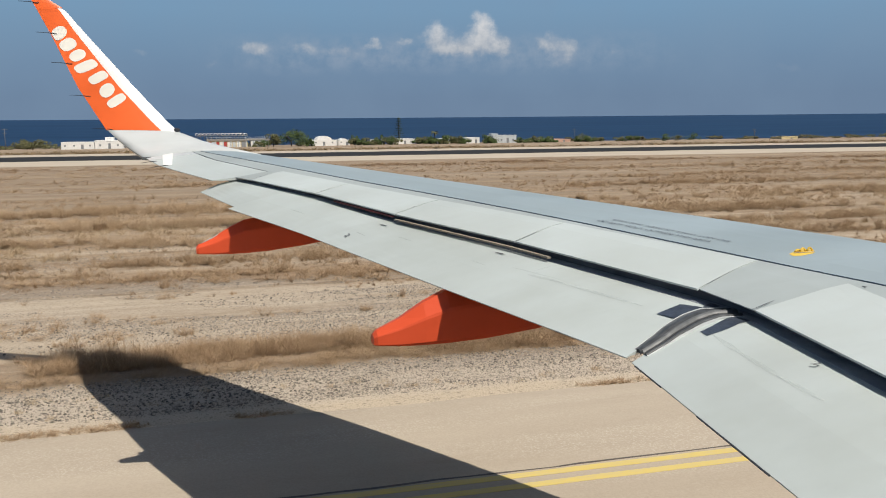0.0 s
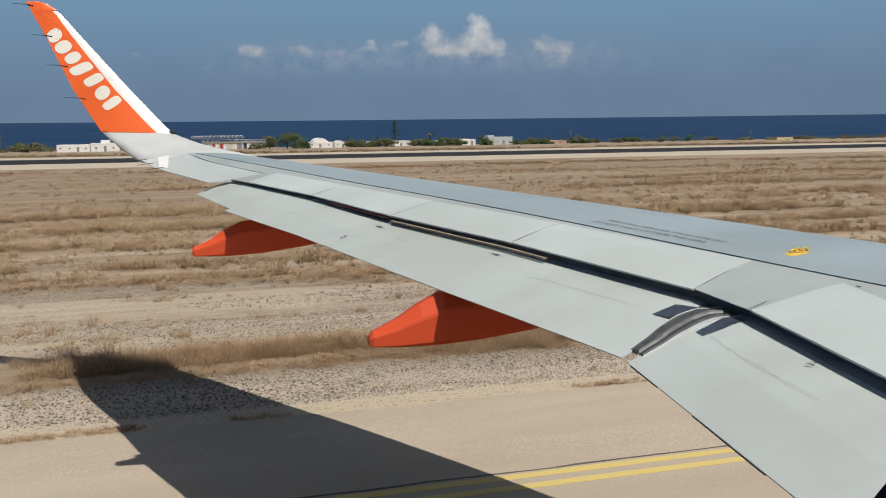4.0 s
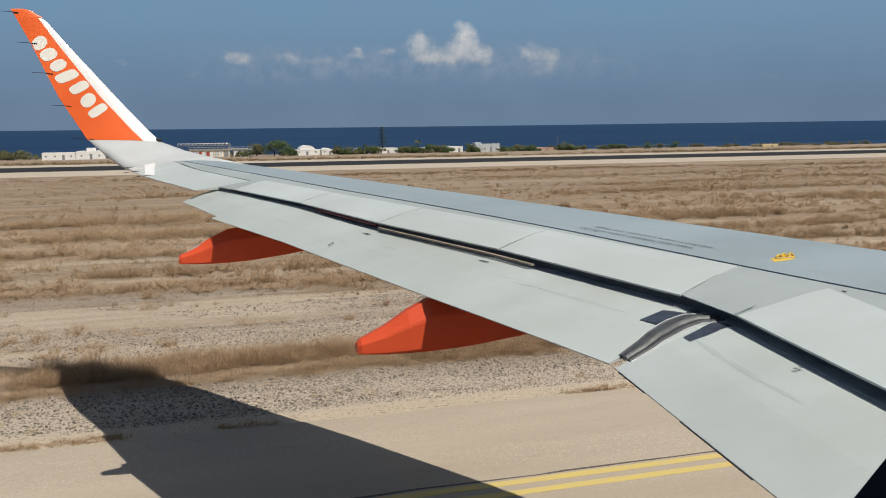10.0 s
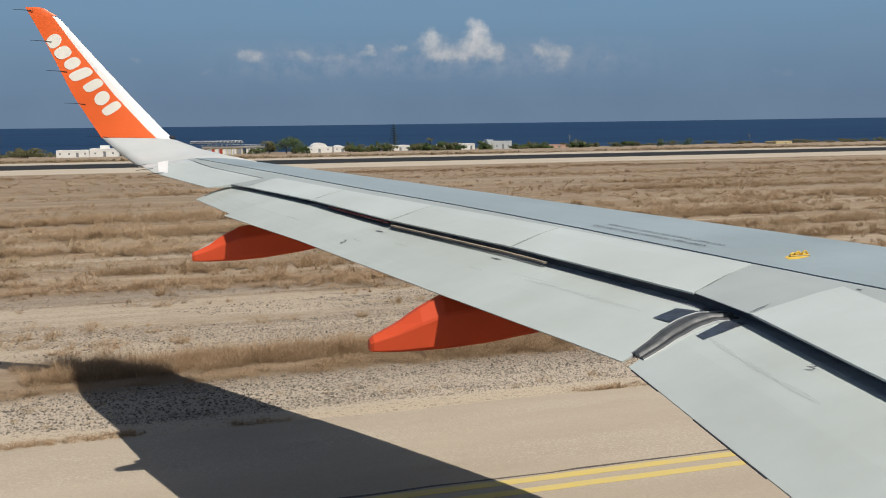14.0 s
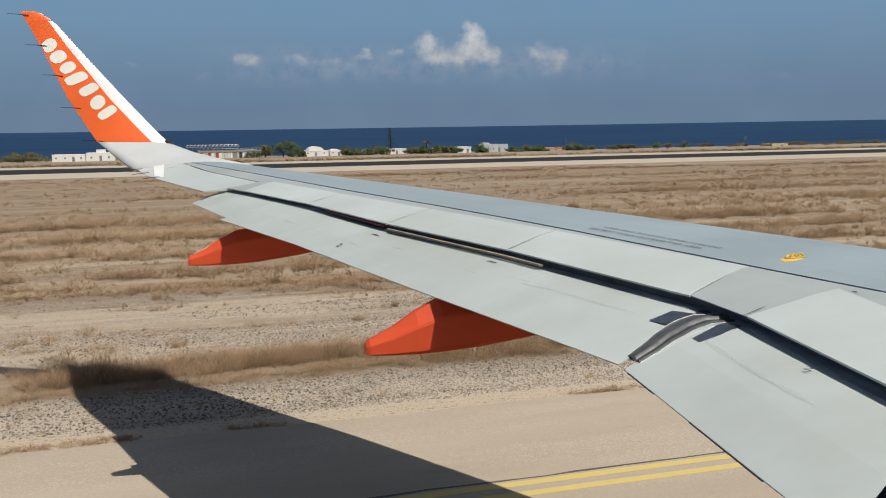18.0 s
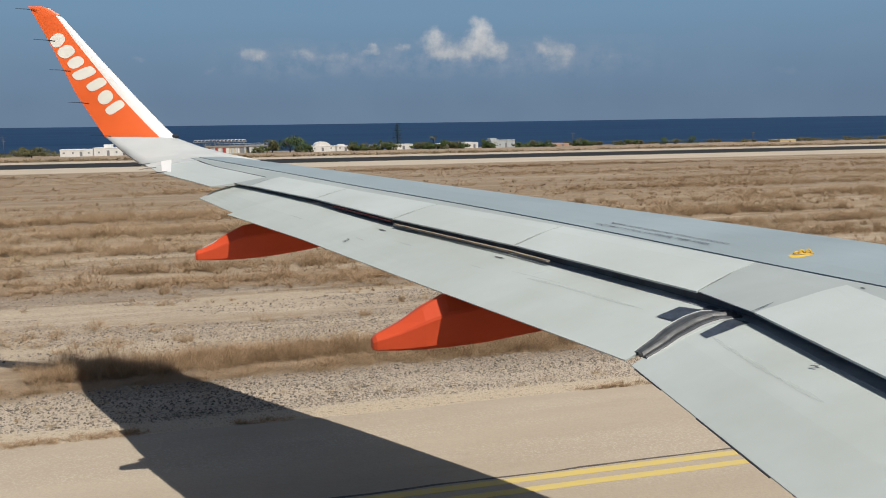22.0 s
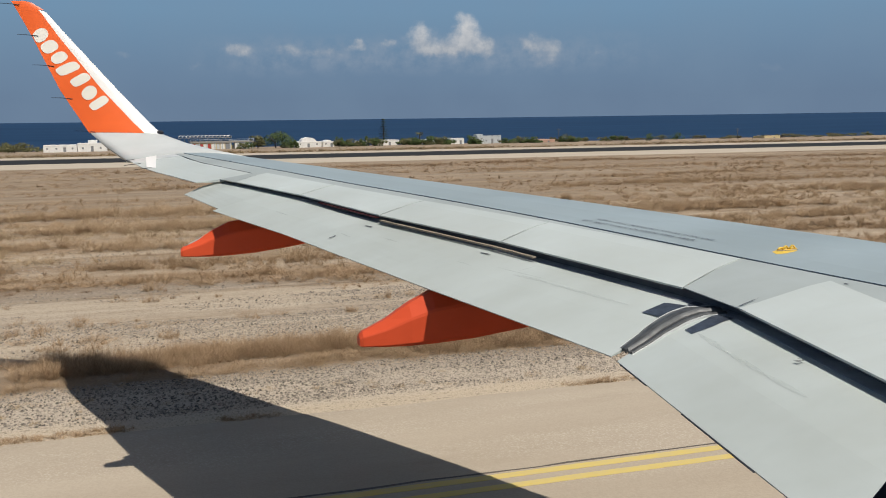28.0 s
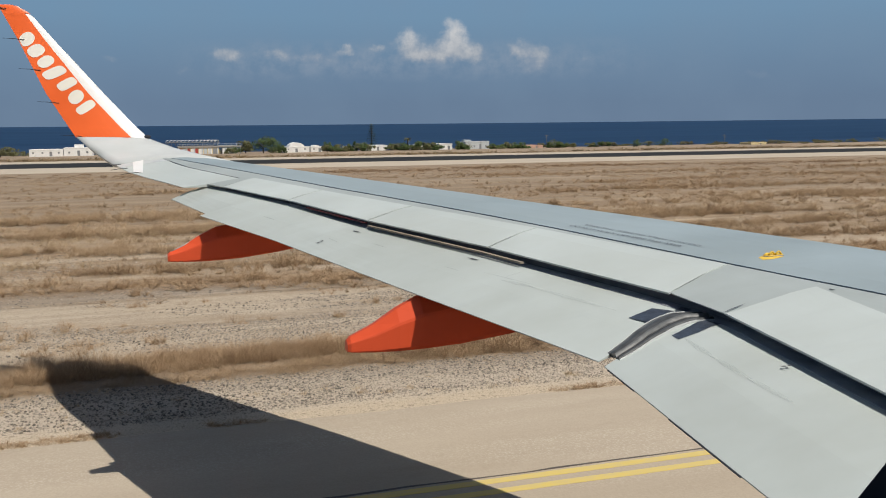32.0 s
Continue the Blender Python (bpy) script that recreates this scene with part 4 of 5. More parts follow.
def window_panel():
    """Cabin lining round the window: a thick plate with a rounded opening that flares outwards."""
    cx, cz = 0.0285, 4.4900
    n = 48

    def ring(hw, hh, r, y):
        out = []
        for k in range(n):
            a = 2 * math.pi * (k + 0.5) / n
            ca, sa = math.cos(a), math.sin(a)
            # rounded rectangle met from its centre
            sx, sz = (1 if ca > 0 else -1), (1 if sa > 0 else -1)
            q = (k % (n // 4)) / (n // 4 - 1) * math.pi / 2
            quad = k // (n // 4)
            b = quad * math.pi / 2 + q
            ox = (hw - r) * (1 if quad in (0, 3) else -1)
            oz = (hh - r) * (1 if quad in (0, 1) else -1)
            out.append((cx + ox + r * math.cos(b), y, cz + oz + r * math.sin(b)))
        return out

    rings = [ring(0.37, 0.35, 0.02, 1.86), ring(0.37, 0.35, 0.02, 1.825), ring(0.1915, 0.1915, 0.15, 1.825), ring(0.1735, 0.1735, 0.132, 1.832), ring(0.1715, 0.1715, 0.130, 1.838), ring(0.1875, 0.1875, 0.14, 1.85), ring(0.27, 0.27, 0.17, 1.93), ring(0.40, 0.38, 0.02, 1.93)]
    return loft("window_panel", rings + [rings[0]], M_CABIN, caps=False, smooth=False)


part("window_panel", window_panel(), airplane, "dark cabin window surround with rounded corners")


def wheel(x, y):
    rings = []
    for w, r in ((-0.2, 0.30), (-0.2, 0.50), (-0.14, 0.57), (0.14, 0.57), (0.2, 0.50), (0.2, 0.30)):
        rings.append([(x + r * math.cos(2 * math.pi * k / 24), y + w, 0.575 + r * math.sin(2 * math.pi * k / 24)) for k in range(24)])
    return loft("wheel", rings, M_TYRE, smooth=False)


for side in (3.8, -3.8):
    gear = part("landing_gear", tube("landing_gear", [(3.9, side, 0.57), (3.9, side, 1.6), (3.9, side * 0.97, 3.0)], [0.09, 0.12, 0.14], M_STEEL, 12), airplane, "steel main landing gear leg")
    for off in (-0.46, 0.46):
        part("wheel", wheel(3.9, side + off), gear, "black aircraft tyre")
    part("axle", tube("axle", [(3.9, side - 0.5, 0.575), (3.9, side + 0.5, 0.575)], 0.08, M_STEEL, 10), gear)

# ---- stones and dry grass ----
def scatter_stones(name, spots, seed, label, mat=None):
    """Small angular stones, one island each."""
    rng = np.random.default_rng(seed)
    base = np.array([(1, 0, 0), (0, 1, 0), (-1, 0, 0), (0, -1, 0), (0, 0, 0.7), (0, 0, -0.5)], float)
    tri = np.array([(0, 1, 4), (1, 2, 4), (2, 3, 4), (3, 0, 4), (1, 0, 5), (2, 1, 5), (3, 2, 5), (0, 3, 5)])
    n = len(spots)
    r = spots[:, 2:3]
    v = base[None] * rng.uniform(0.55, 1.25, (n, 6, 3)) * r[:, None]
    a = rng.uniform(0, 6.28, n)
    c, s = np.cos(a)[:, None], np.sin(a)[:, None]
    x, y = v[..., 0] * c - v[..., 1] * s, v[..., 0] * s + v[..., 1] * c
    v = np.stack([x + spots[:, 0:1], y + spots[:, 1:2], v[..., 2] + r * 0.22], -1).reshape(-1, 3)
    f = (tri[None] + 6 * np.arange(n)[:, None, None]).reshape(-1, 3)
    return tagged(part(name, from_lists(name, v.tolist(), f.tolist(), mat or M_STONE)), label, "stones", kind="stuff")


def scatter_grass(name, spots, seed, mat, label, blades=14, width=0.010, category="grass"):
    """Dry tufts: spots give x, y, height and spread; every blade is a bent sliver."""
    rng = np.random.default_rng(seed)
    n = len(spots)
    k = n * blades
    p = np.repeat(spots, blades, 0)
    a = rng.uniform(0, 2 * np.pi, k)
    # stems fan out from two or three roots of a tuft into a loose dome
    root = rng.integers(0, 3, k)
    ra = np.repeat(rng.uniform(0, 2 * np.pi, n), blades) + root * 2.1
    rad = p[:, 3] * (0.22 * (root > 0) + 0.16 * rng.uniform(0, 1, k))
    bx, by = p[:, 0] + rad * np.cos(ra), p[:, 1] + rad * np.sin(ra) * 0.7
    tilt = np.arcsin(rng.uniform(0, 1, k) ** 0.5 * 0.985)
    size = rng.uniform(0.45, 1.12, k) * np.where(root == 0, 1.0, np.where(root == 1, 0.8, 0.62))
    h = p[:, 2] * size * np.cos(tilt)
    lean = 0.62 * p[:, 3] * size * np.sin(tilt)
    b = a + rng.normal(0, 0.25, k)
    dx, dy = np.cos(b), np.sin(b)
    q = rng.uniform(0, 2 * np.pi, k)
    w = width * rng.uniform(0.6, 1.5, k)
    wx, wy = w * np.cos(q), w * np.sin(q)
    z0 = np.array([ground_height(u, v) for u, v in zip(bx, by)]) - 0.01
    # half of them are side shoots that start part way up a stem and spray outwards
    t0 = np.where(rng.uniform(0, 1, k) < 0.55, rng.uniform(0.30, 0.85, k), 0.0)
    shoot = t0 > 0
    loose = np.where(shoot, 0.26, 0.05)[:, None] * np.stack([p[:, 3] * 0.55, p[:, 3] * 0.55, p[:, 2] * 0.7], -1)
    foot = np.stack([bx + dx * lean * t0 * 0.8, by + dy * lean * t0 * 0.8, z0 + h * t0], -1)
    tip = np.stack([bx + dx * lean, by + dy * lean, z0 + h], -1) + rng.normal(0, 1, (k, 3)) * loose
    tip[:, 2] = np.maximum(tip[:, 2], z0 + 0.02)
    mid = foot * 0.5 + tip * 0.5
    mid[:, 2] += np.where(shoot, 0.04, 0.12) * h
    side = np.stack([wx, wy, np.zeros(k)], -1) * np.where(shoot, 0.75, 1.0)[:, None]
    v = np.stack([foot - side, foot + side, mid + side * 0.8, mid - side * 0.8, tip], 1)
    o = 5 * np.arange(k)[:, None]
    quads = (np.array([[0, 1, 2, 3]]) + o).tolist()
    tris = (np.array([[3, 2, 4]]) + o).tolist()
    return tagged(part(name, from_lists(name, v.reshape(-1, 3).tolist(), quads + tris, mat)), label, category, kind="stuff")


def spread(y0, y1, count, seed, lo=-0.20, hi=1.0, pad=3.0, clump=0.0, scale=0.2, stretch=0.25):
    """Places in the wedge of field that the window looks on; clump thins them to patches drawn out along x."""
    rng = np.random.default_rng(seed)
    out = []
    while len(out) < count:
        y = rng.uniform(y0, y1, 4000)
        x = lo * y - pad + rng.uniform(0, 1, 4000) * ((hi - lo) * y + 2 * pad)
        keep = rng.uniform(0, 1, 4000) < ((hi - lo) * y + 2 * pad) / ((hi - lo) * y1 + 2 * pad)
        for u, v in zip(x[keep], y[keep]):
            if clump and noise.fractal((u * scale * stretch, v * scale, seed * 7.3), 1.0, 2.0, 3) < clump - 0.5:
                continue
            out.append((u, v))
            if len(out) >= count:
                break
    return np.array(out)


def sized(xy, lo, hi, seed):
    rng = np.random.default_rng(seed)
    return np.column_stack([xy, lo + (hi - lo) * rng.uniform(0, 1, len(xy)) ** 2.2])


def tufts(xy, h0, h1, s0, s1, seed):
    rng = np.random.default_rng(seed)
    n = len(xy)
    return np.column_stack([xy, rng.uniform(h0, h1, n), rng.uniform(s0, s1, n)])


scatter_stones("gravel", sized(spread(15.85, 18.1, 24000, 11, -0.25, 0.62, 2.0, 0.40, 0.6), 0.006, 0.026, 1), 21, "loose pale gravel and small stones on soil")
scatter_stones("gravel", sized(spread(20.2, 26.5, 26000, 12, -0.22, 0.5, 2.0, 0.44, 0.5), 0.008, 0.034, 2), 22, "loose grey stones on pale soil")
scatter_stones("gravel", sized(spread(26.5, 42.0, 12000, 13, -0.22, 0.5, 2.0, 0.52, 0.35), 0.012, 0.042, 3), 23, "scattered grey stones among dry grass")
scatter_stones("dark_gravel", sized(spread(15.95, 18.0, 9000, 14, -0.25, 0.62, 2.0, 0.44, 0.5), 0.008, 0.036, 4), 24, "dark and grey stones in the gravel verge", M_DARKSTONE)
scatter_stones("dark_gravel", sized(spread(20.3, 27.0, 7000, 15, -0.22, 0.5, 2.0, 0.52, 0.35, 0.12), 0.010, 0.040, 5), 25, "dark stones gathered on pale soil", M_DARKSTONE)
# belt of brown grass beside the gravel verge: low fringe and rounded bushy tufts
scatter_grass("dry_grass", tufts(spread(18.0, 19.9, 700, 31, -0.25, 0.62, 2.0, 0.40, 0.45), 0.06, 0.22, 0.4, 1.0, 1), 41, M_STRAW, "belt of dry brown grass", 150, 0.0022)
scatter_grass("dry_grass", tufts(spread(18.2, 19.8, 520, 36, -0.25, 0.62, 2.0, 0.46, 0.8), 0.20, 0.50, 0.45, 1.0, 1), 46, M_BELT, "rounded dry brown tufts", 330, 0.0018)
scatter_grass("dry_grass", tufts(spread(15.27, 15.50, 300, 32, -0.25, 0.62, 2.0, 0.50, 0.9), 0.03, 0.13, 0.10, 0.40, 2), 42, M_BELT, "small dry tufts along the pavement edge", 90, 0.0022)
scatter_grass("dry_grass", tufts(spread(15.6, 18.0, 60, 33, -0.25, 0.62, 2.0, 0.55, 0.7), 0.04, 0.14, 0.15, 0.45, 3), 43, M_STRAW2, "stray dry tufts on gravel", 80, 0.0025)
scatter_grass("dry_grass", tufts(spread(20.5, 26.0, 90, 34, -0.22, 0.5, 2.0, 0.58, 0.5), 0.08, 0.34, 0.2, 0.8, 4), 44, M_BELT, "stray dry tufts on stony soil", 160, 0.0025)


def grass_row(y0, half, count, seed, clump):
    """Places along one row, broken into patches."""
    rng = np.random.default_rng(seed)
    out = []
    while len(out) < count:
        y = y0 + rng.normal(0, half * 0.55)
        x = -0.22 * y - 3 + rng.uniform() * (1.22 * y + 6)
        y += half * 1.6 * noise.fractal((x * 0.045, seed * 1.7, 0.0), 1.0, 2.0, 2)
        if noise.fractal((x * 0.07, y * 0.35, seed * 3.1), 1.0, 2.0, 3) > clump - 0.5:
            out.append((x, y))
    return np.array(out)


for i, (y0, half) in enumerate(GRASS_ROWS):
    mat = (M_BELT, M_STRAW, M_STRAW3, M_STRAW3, M_STRAW3, M_STRAW, M_STRAW, M_STRAW, M_WEED)[i]
    h = (0.42, 0.52, 0.56, 0.66, 0.62, 0.50, 0.44, 0.40, 0.36)[i]
    scatter_grass("dry_grass", tufts(grass_row(y0, half, int(150 + 3.6 * y0), 110 + i, 0.52), h * (0.5 if 35 < y0 < 55 else 0.35), h, 0.5, 2.3 if 35 < y0 < 55 else 1.1 + 0.012 * y0, 120 + i), 130 + i, mat, "broken row of bushy dry grass across the airfield", (210, 210, 300, 340, 320, 90, 90, 90, 90)[i], 0.0022 + 0.00005 * y0 if y0 < 55 else 0.009)
for i, (a, b, cnt, h, mat, clump) in enumerate(((25.5, 33.5, 330, 0.34, M_STRAW, 0.56), (33.5, 44.0, 420, 0.36, M_STRAW2, 0.56), (44.0, 54.0, 420, 0.40, M_STRAW3, 0.56), (54.0, 72.0, 600, 0.30, M_STRAW, 0.57), (72.0, 107.0, 900, 0.24, M_STRAW, 0.57))):
    scatter_grass("dry_grass", tufts(spread(a, b, cnt, 50 + i, -0.22, 1.0, 3.0, clump, 0.25 if a < 50 else 0.14, 0.2), h * 0.25, h, 0.4, 1.4 if a < 50 else 2.4, 60 + i), 70 + i, mat, "patchy dry grass across the airfield", 110 if a < 50 else 60, 0.0024 + 0.00012 * a)
scatter_grass("withered_weeds", tufts(spread(25.5, 48.0, 1100, 37, -0.22, 0.9, 3.0, 0.44, 0.5, 0.6), 0.05, 0.20, 0.12, 0.45, 7), 47, M_WEED, "small withered reddish weeds over the field", 40, 0.005, "weeds")
scatter_grass("withered_weeds", tufts(spread(48.0, 108.0, 2400, 38, -0.22, 1.0, 3.0, 0.50, 0.2, 0.2), 0.06, 0.24, 0.2, 0.8, 8), 48, M_WEED, "small withered reddish weeds over the field", 26, 0.010, "weeds")
scatter_grass("dry_scrub", tufts(spread(152, 188, 3600, 90, -0.3, 1.0, 3.0, 0.42, 0.08, 0.3), 0.2, 0.7, 0.8, 2.6, 91), 92, M_SCRUB2, "low dry scrub on the bank beyond the runway", 16, 0.05, "scrub")


# ---- small airfield things ----
def marker_light(x, y):
    ob = empty("taxiway_marker", "short yellow marker post with dark cap on a round concrete base", "marker", (x, y, 0.0))
    base = [(math.cos(2 * math.pi * k / 20), math.sin(2 * math.pi * k / 20)) for k in range(20)]
    part("base", loft("base", [[(c * r, s * r, z) for c, s in base] for r, z in ((0.15, -0.05), (0.15, 0.025), (0.13, 0.045))], M_CONC), ob, "pale round concrete base")
    part("post", tube("post", [(0, 0, 0.03), (0, 0, 0.22)], 0.024, M_YPOST, 10), ob, "yellow post")
    part("cap", loft("cap", [[(c * r, s * r, z) for c, s in base] for r, z in ((0.03, 0.21), (0.038, 0.23), (0.038, 0.29), (0.028, 0.32), (0.008, 0.335))], M_BLUECAP, smooth=False), ob, "dark blue lamp cap")
    part("pad", loft("pad", [[(c * r * 1.8, s * r * 0.8, z) for c, s in base] for r, z in ((0.20, -0.05), (0.18, 0.010), (0.15, 0.013))], M_CONC), ob, "pale cement patch")
    return ob


marker_light(16.7, 17.35)


def mast(x, y, h, arms, label):
    ob = empty("weather_mast", label, "mast", (x, y, 0))
    n = 7
    for i in range(n):
        a, b = h * i / n, h * (i + 1) / n
        part("pole_section", tube("pole_section", [(0, 0, a), (0, 0, b)], 0.05 - 0.002 * i, M_REDBAND if i % 2 else M_HOUSE, 8), ob, "red painted section" if i % 2 else "white painted section")
    part("foot", box(-0.25, -0.25, -0.1, 0.25, 0.25, 0.12, M_CONC, 0.02), ob, "concrete foot")
    part("junction_box", box(-0.18, -0.14, 0.75, 0.18, -0.05, 1.05, M_CAB, 0.015), ob, "grey junction box")
    for z, w in arms:
        arm = part("crossarm", tube("crossarm", [(-w, 0, z), (w, 0, z)], 0.02, M_STEEL, 6), ob)
        for sx in (-w, w):
            part("sensor", tube("sensor", [(sx, 0, z), (sx, 0, z + 0.1), (sx, 0, z + 0.22)], [0.02, 0.06, 0.02], M_REDBAND, 8), arm, "small red sensor")
    part("tip_rod", tube("tip_rod", [(0, 0, h), (0, 0, h + 0.5)], [0.02, 0.008], M_STEEL, 6), ob)
    return ob


mast(133, 44.0, 6.4, ((5.75, 0.45),), "slim red and white banded weather mast with cross arm")
mast(141, 51.0, 8.6, ((8.3, 0.25),), "tall thin banded mast beside the weather station")


def banded_pole(x, y):
    ob = empty("marker_pole", "short red and white banded marker pole in dry grass", "pole", (x, y, 0), "marker poles")
    for i in range(6):
        part("band", tube("band", [(0, 0, 0.32 * i), (0, 0, 0.32 * (i + 1))], 0.07, M_REDBAND if i % 2 else M_HOUSE, 10), ob)
    part("foot", box(-0.2, -0.2, -0.1, 0.2, 0.2, 0.05, M_CONC, 0.02), ob)


banded_pole(95, 60.5)
banded_pole(132, 57.0)


def cabinet(x, y, w, d, h, label):
    ob = empty("equipment_cabinet", label, "cabinet", (x, y, 0))
    part("plinth", box(-w / 2 - 0.1, -d / 2 - 0.1, -0.1, w / 2 + 0.1, d / 2 + 0.1, 0.08, M_CONC, 0.02), ob, "concrete plinth")
    part("body", box(-w / 2, -d / 2, 0.08, w / 2, d / 2, h, M_CAB, 0.02), ob)
    part("door", box(-w * 0.42, -d / 2 - 0.015, 0.16, w * 0.42, -d / 2 - 0.003, h - 0.1, M_CAB, 0.005), ob)
    part("roof", box(-w / 2 - 0.04, -d / 2 - 0.04, h, w / 2 + 0.04, d / 2 + 0.04, h + 0.04, M_CAB, 0.01), ob)


cabinet(131.0, 39.7, 0.30, 0.3, 1.0, "narrow pale grey equipment post on concrete")
cabinet(133.6, 39.7, 1.0, 0.7, 1.05, "weathered grey equipment cabinet on a plinth")
cabinet(52.7, 27.0, 0.45, 0.35, 0.95, "weathered yellow-edged cabinet on a pale base")


def runway_sign(x, y):
    ob = empty("runway_light", "low yellow approach light box on stub legs", "light", (x, y, 0), "yellow light boxes")
    part("box", box(-0.55, -0.2, 0.28, 0.55, 0.2, 0.55, M_YPOST, 0.03), ob)
    for sx in (-0.4, 0.4):
        part("leg", tube("leg", [(sx, 0, -0.05), (sx, 0, 0.3)], 0.035, M_STEEL, 8), ob)


for q in ((187.5, 101.3), (187.8, 92.3), (186.5, 80.2), (185.3, 70.4)):
    runway_sign(*q)


# ---- shore: houses, pavilion, trees ----
def wall_with_openings(x0, x1, z0, z1, y, holes, depth, mat):
    """A front wall with real recesses: holes are x0, x1, z0, z1."""
    xs = sorted({x0, x1, *[v for h in holes for v in h[:2]]})
    zs = sorted({z0, z1, *[v for h in holes for v in h[2:]]})
    verts, faces = [], []

    def quad(*p):
        k = len(verts)
        verts.extend(p)
        faces.append((k, k + 1, k + 2, k + 3))

    for a, b in zip(xs, xs[1:]):
        for c, d in zip(zs, zs[1:]):
            inside = any(h[0] <= a and b <= h[1] and h[2] <= c and d <= h[3] for h in holes)
            yy = y + (0.18 if inside else 0.0)
            if not inside:
                quad((a, yy, c), (b, yy, c), (b, yy, d), (a, yy, d))
    for h in holes:
        a, b, c, d = h
        quad((a, y, c), (a, y + 0.18, c), (a, y + 0.18, d), (a, y, d))
        quad((b, y, c), (b, y, d), (b, y + 0.18, d), (b, y + 0.18, c))
        quad((a, y, d), (a, y + 0.18, d), (b, y + 0.18, d), (b, y, d))
        quad((a, y, c), (b, y, c), (b, y + 0.18, c), (a, y + 0.18, c))
    quad((x0, y, z0), (x0, y, z1), (x0, y + depth, z1), (x0, y + depth, z0))
    quad((x1, y, z0), (x1, y + depth, z0), (x1, y + depth, z1), (x1, y, z1))
    quad((x0, y + depth, z0), (x0, y + depth, z1), (x1, y + depth, z1), (x1, y + depth, z0))
    return from_lists("wall", verts, faces, mat)


def house(x0, x1, top, mat, label, windows=3, dome=False, y=300.0, depth=7.0, parapet=True, storeys=1, seed=0):
    """A flat-roofed island house on the shore."""
    g = ground_height(0, y) - 0.5
    cx = (x0 + x1) / 2
    ob = empty("house", label, "house", (cx, y, g), "shore houses")
    w, h = x1 - x0, top - g
    rng = random.Random(seed)
    holes = []
    for s in range(storeys):
        zb = 0.5 + s * (h / storeys)
        for i in range(windows):
            c = -w / 2 + w * (i + 0.5) / windows + rng.uniform(-0.15, 0.15)
            if i == windows // 2 and s == 0:
                holes.append((c - 0.4, c + 0.4, zb, zb + min(1.9, h * 0.6)))
            else:
                holes.append((c - 0.28, c + 0.28, zb + 0.8, zb + 0.8 + min(0.6, h * 0.22)))
    part("wall", wall_with_openings(-w / 2, w / 2, -0.3, h, 0, holes, depth, mat), ob)
    for i, q in enumerate(holes):
        leaf = part("door" if q[2] < 0.6 else "window", box(q[0] + 0.02, 0.12, q[2] + 0.02, q[1] - 0.02, 0.17, q[3] - 0.02, M_WIN, 0.01), ob)
        part("sill", box(q[0] - 0.06, -0.05, q[2] - 0.07, q[1] + 0.06, 0.10, q[2] - 0.004, mat, 0.01), leaf)
    part("roof", box(-w / 2 + 0.01, 0.01, h - 0.15, w / 2 - 0.01, depth - 0.01, h - 0.02, mat), ob, "flat roof slab")
    if parapet:
        for a, b, c, d in ((-w / 2 - 0.05, -0.05, w / 2 + 0.05, 0.2), (-w / 2 - 0.05, depth - 0.2, w / 2 + 0.05, depth + 0.05), (-w / 2 - 0.05, 0.201, -w / 2 + 0.2, depth - 0.201), (w / 2 - 0.2, 0.201, w / 2 + 0.05, depth - 0.201)):
            part("parapet", box(a, b, h, c, d, h + 0.28, mat, 0.03), ob)
    if dome:
        n = 14
        rings = []
        for i in range(n + 1):
            a = math.pi * i / n
            rings.append([(-w * 0.32 * math.cos(a), 0.25, h + w * 0.20 * math.sin(a)), (-w * 0.32 * math.cos(a), depth - 0.4, h + w * 0.20 * math.sin(a))])
        verts = [p for r in rings for p in r]
        faces = [(2 * i, 2 * i + 1, 2 * i + 3, 2 * i + 2) for i in range(n)] + [tuple(2 * i for i in range(n + 1)), tuple(2 * i + 1 for i in range(n + 1))[::-1]]
        part("vault", from_lists("vault", verts, faces, mat), ob, "whitewashed barrel vault")
    return ob


W = "whitewashed flat-roofed shore house with small dark openings"
house(-36.5, -27.0, -0.9, M_HOUSE, W, 4, seed=1)
house(-26.8, -18.7, -0.5, M_HOUSE, W, 3, seed=2)
house(-24.0, -21.5, 0.4, M_HOUSE, "small whitewashed block stepping above a long house", 1, y=303, depth=4, seed=3)
house(39.9, 48.0, -1.2, M_HOUSE, "whitewashed vaulted shore house", 3, True, seed=4)
house(48.6, 52.3, -1.25, M_HOUSE, "small whitewashed vaulted shore house", 2, True, seed=5)
house(67.7, 74.4, -1.1, M_HOUSE, W, 3, seed=6)
house(60.5, 63.5, -1.3, M_HOUSE, W, 1, seed=7)
house(83.5, 87.0, -1.25, M_HOUSE, W, 2, seed=8)
house(92.5, 97.5, -0.95, M_HOUSE, W, 2, seed=9)
house(102.3, 111.0, -0.35, M_HOUSE2, "pale grey two-storey shore house with parapet", 4, storeys=2, seed=10)
house(103.0, 105.2, 0.25, M_HOUSE2, "pale grey stair house above the roof", 1, y=303, depth=3, seed=11)
house(124.9, 131.4, -1.9, M_PINK, "low pink rendered shed near the shore", 4, seed=12)
house(218.4, 225.4, -2.2, M_BUFF, "low buff rendered building near the shore", 4, y=300, seed=13)
house(-62.0, -55.0, -0.4, M_HOUSE, W, 3, True, seed=14)
house(-86.0, -76.0, -0.2, M_HOUSE, W, 4, seed=15)


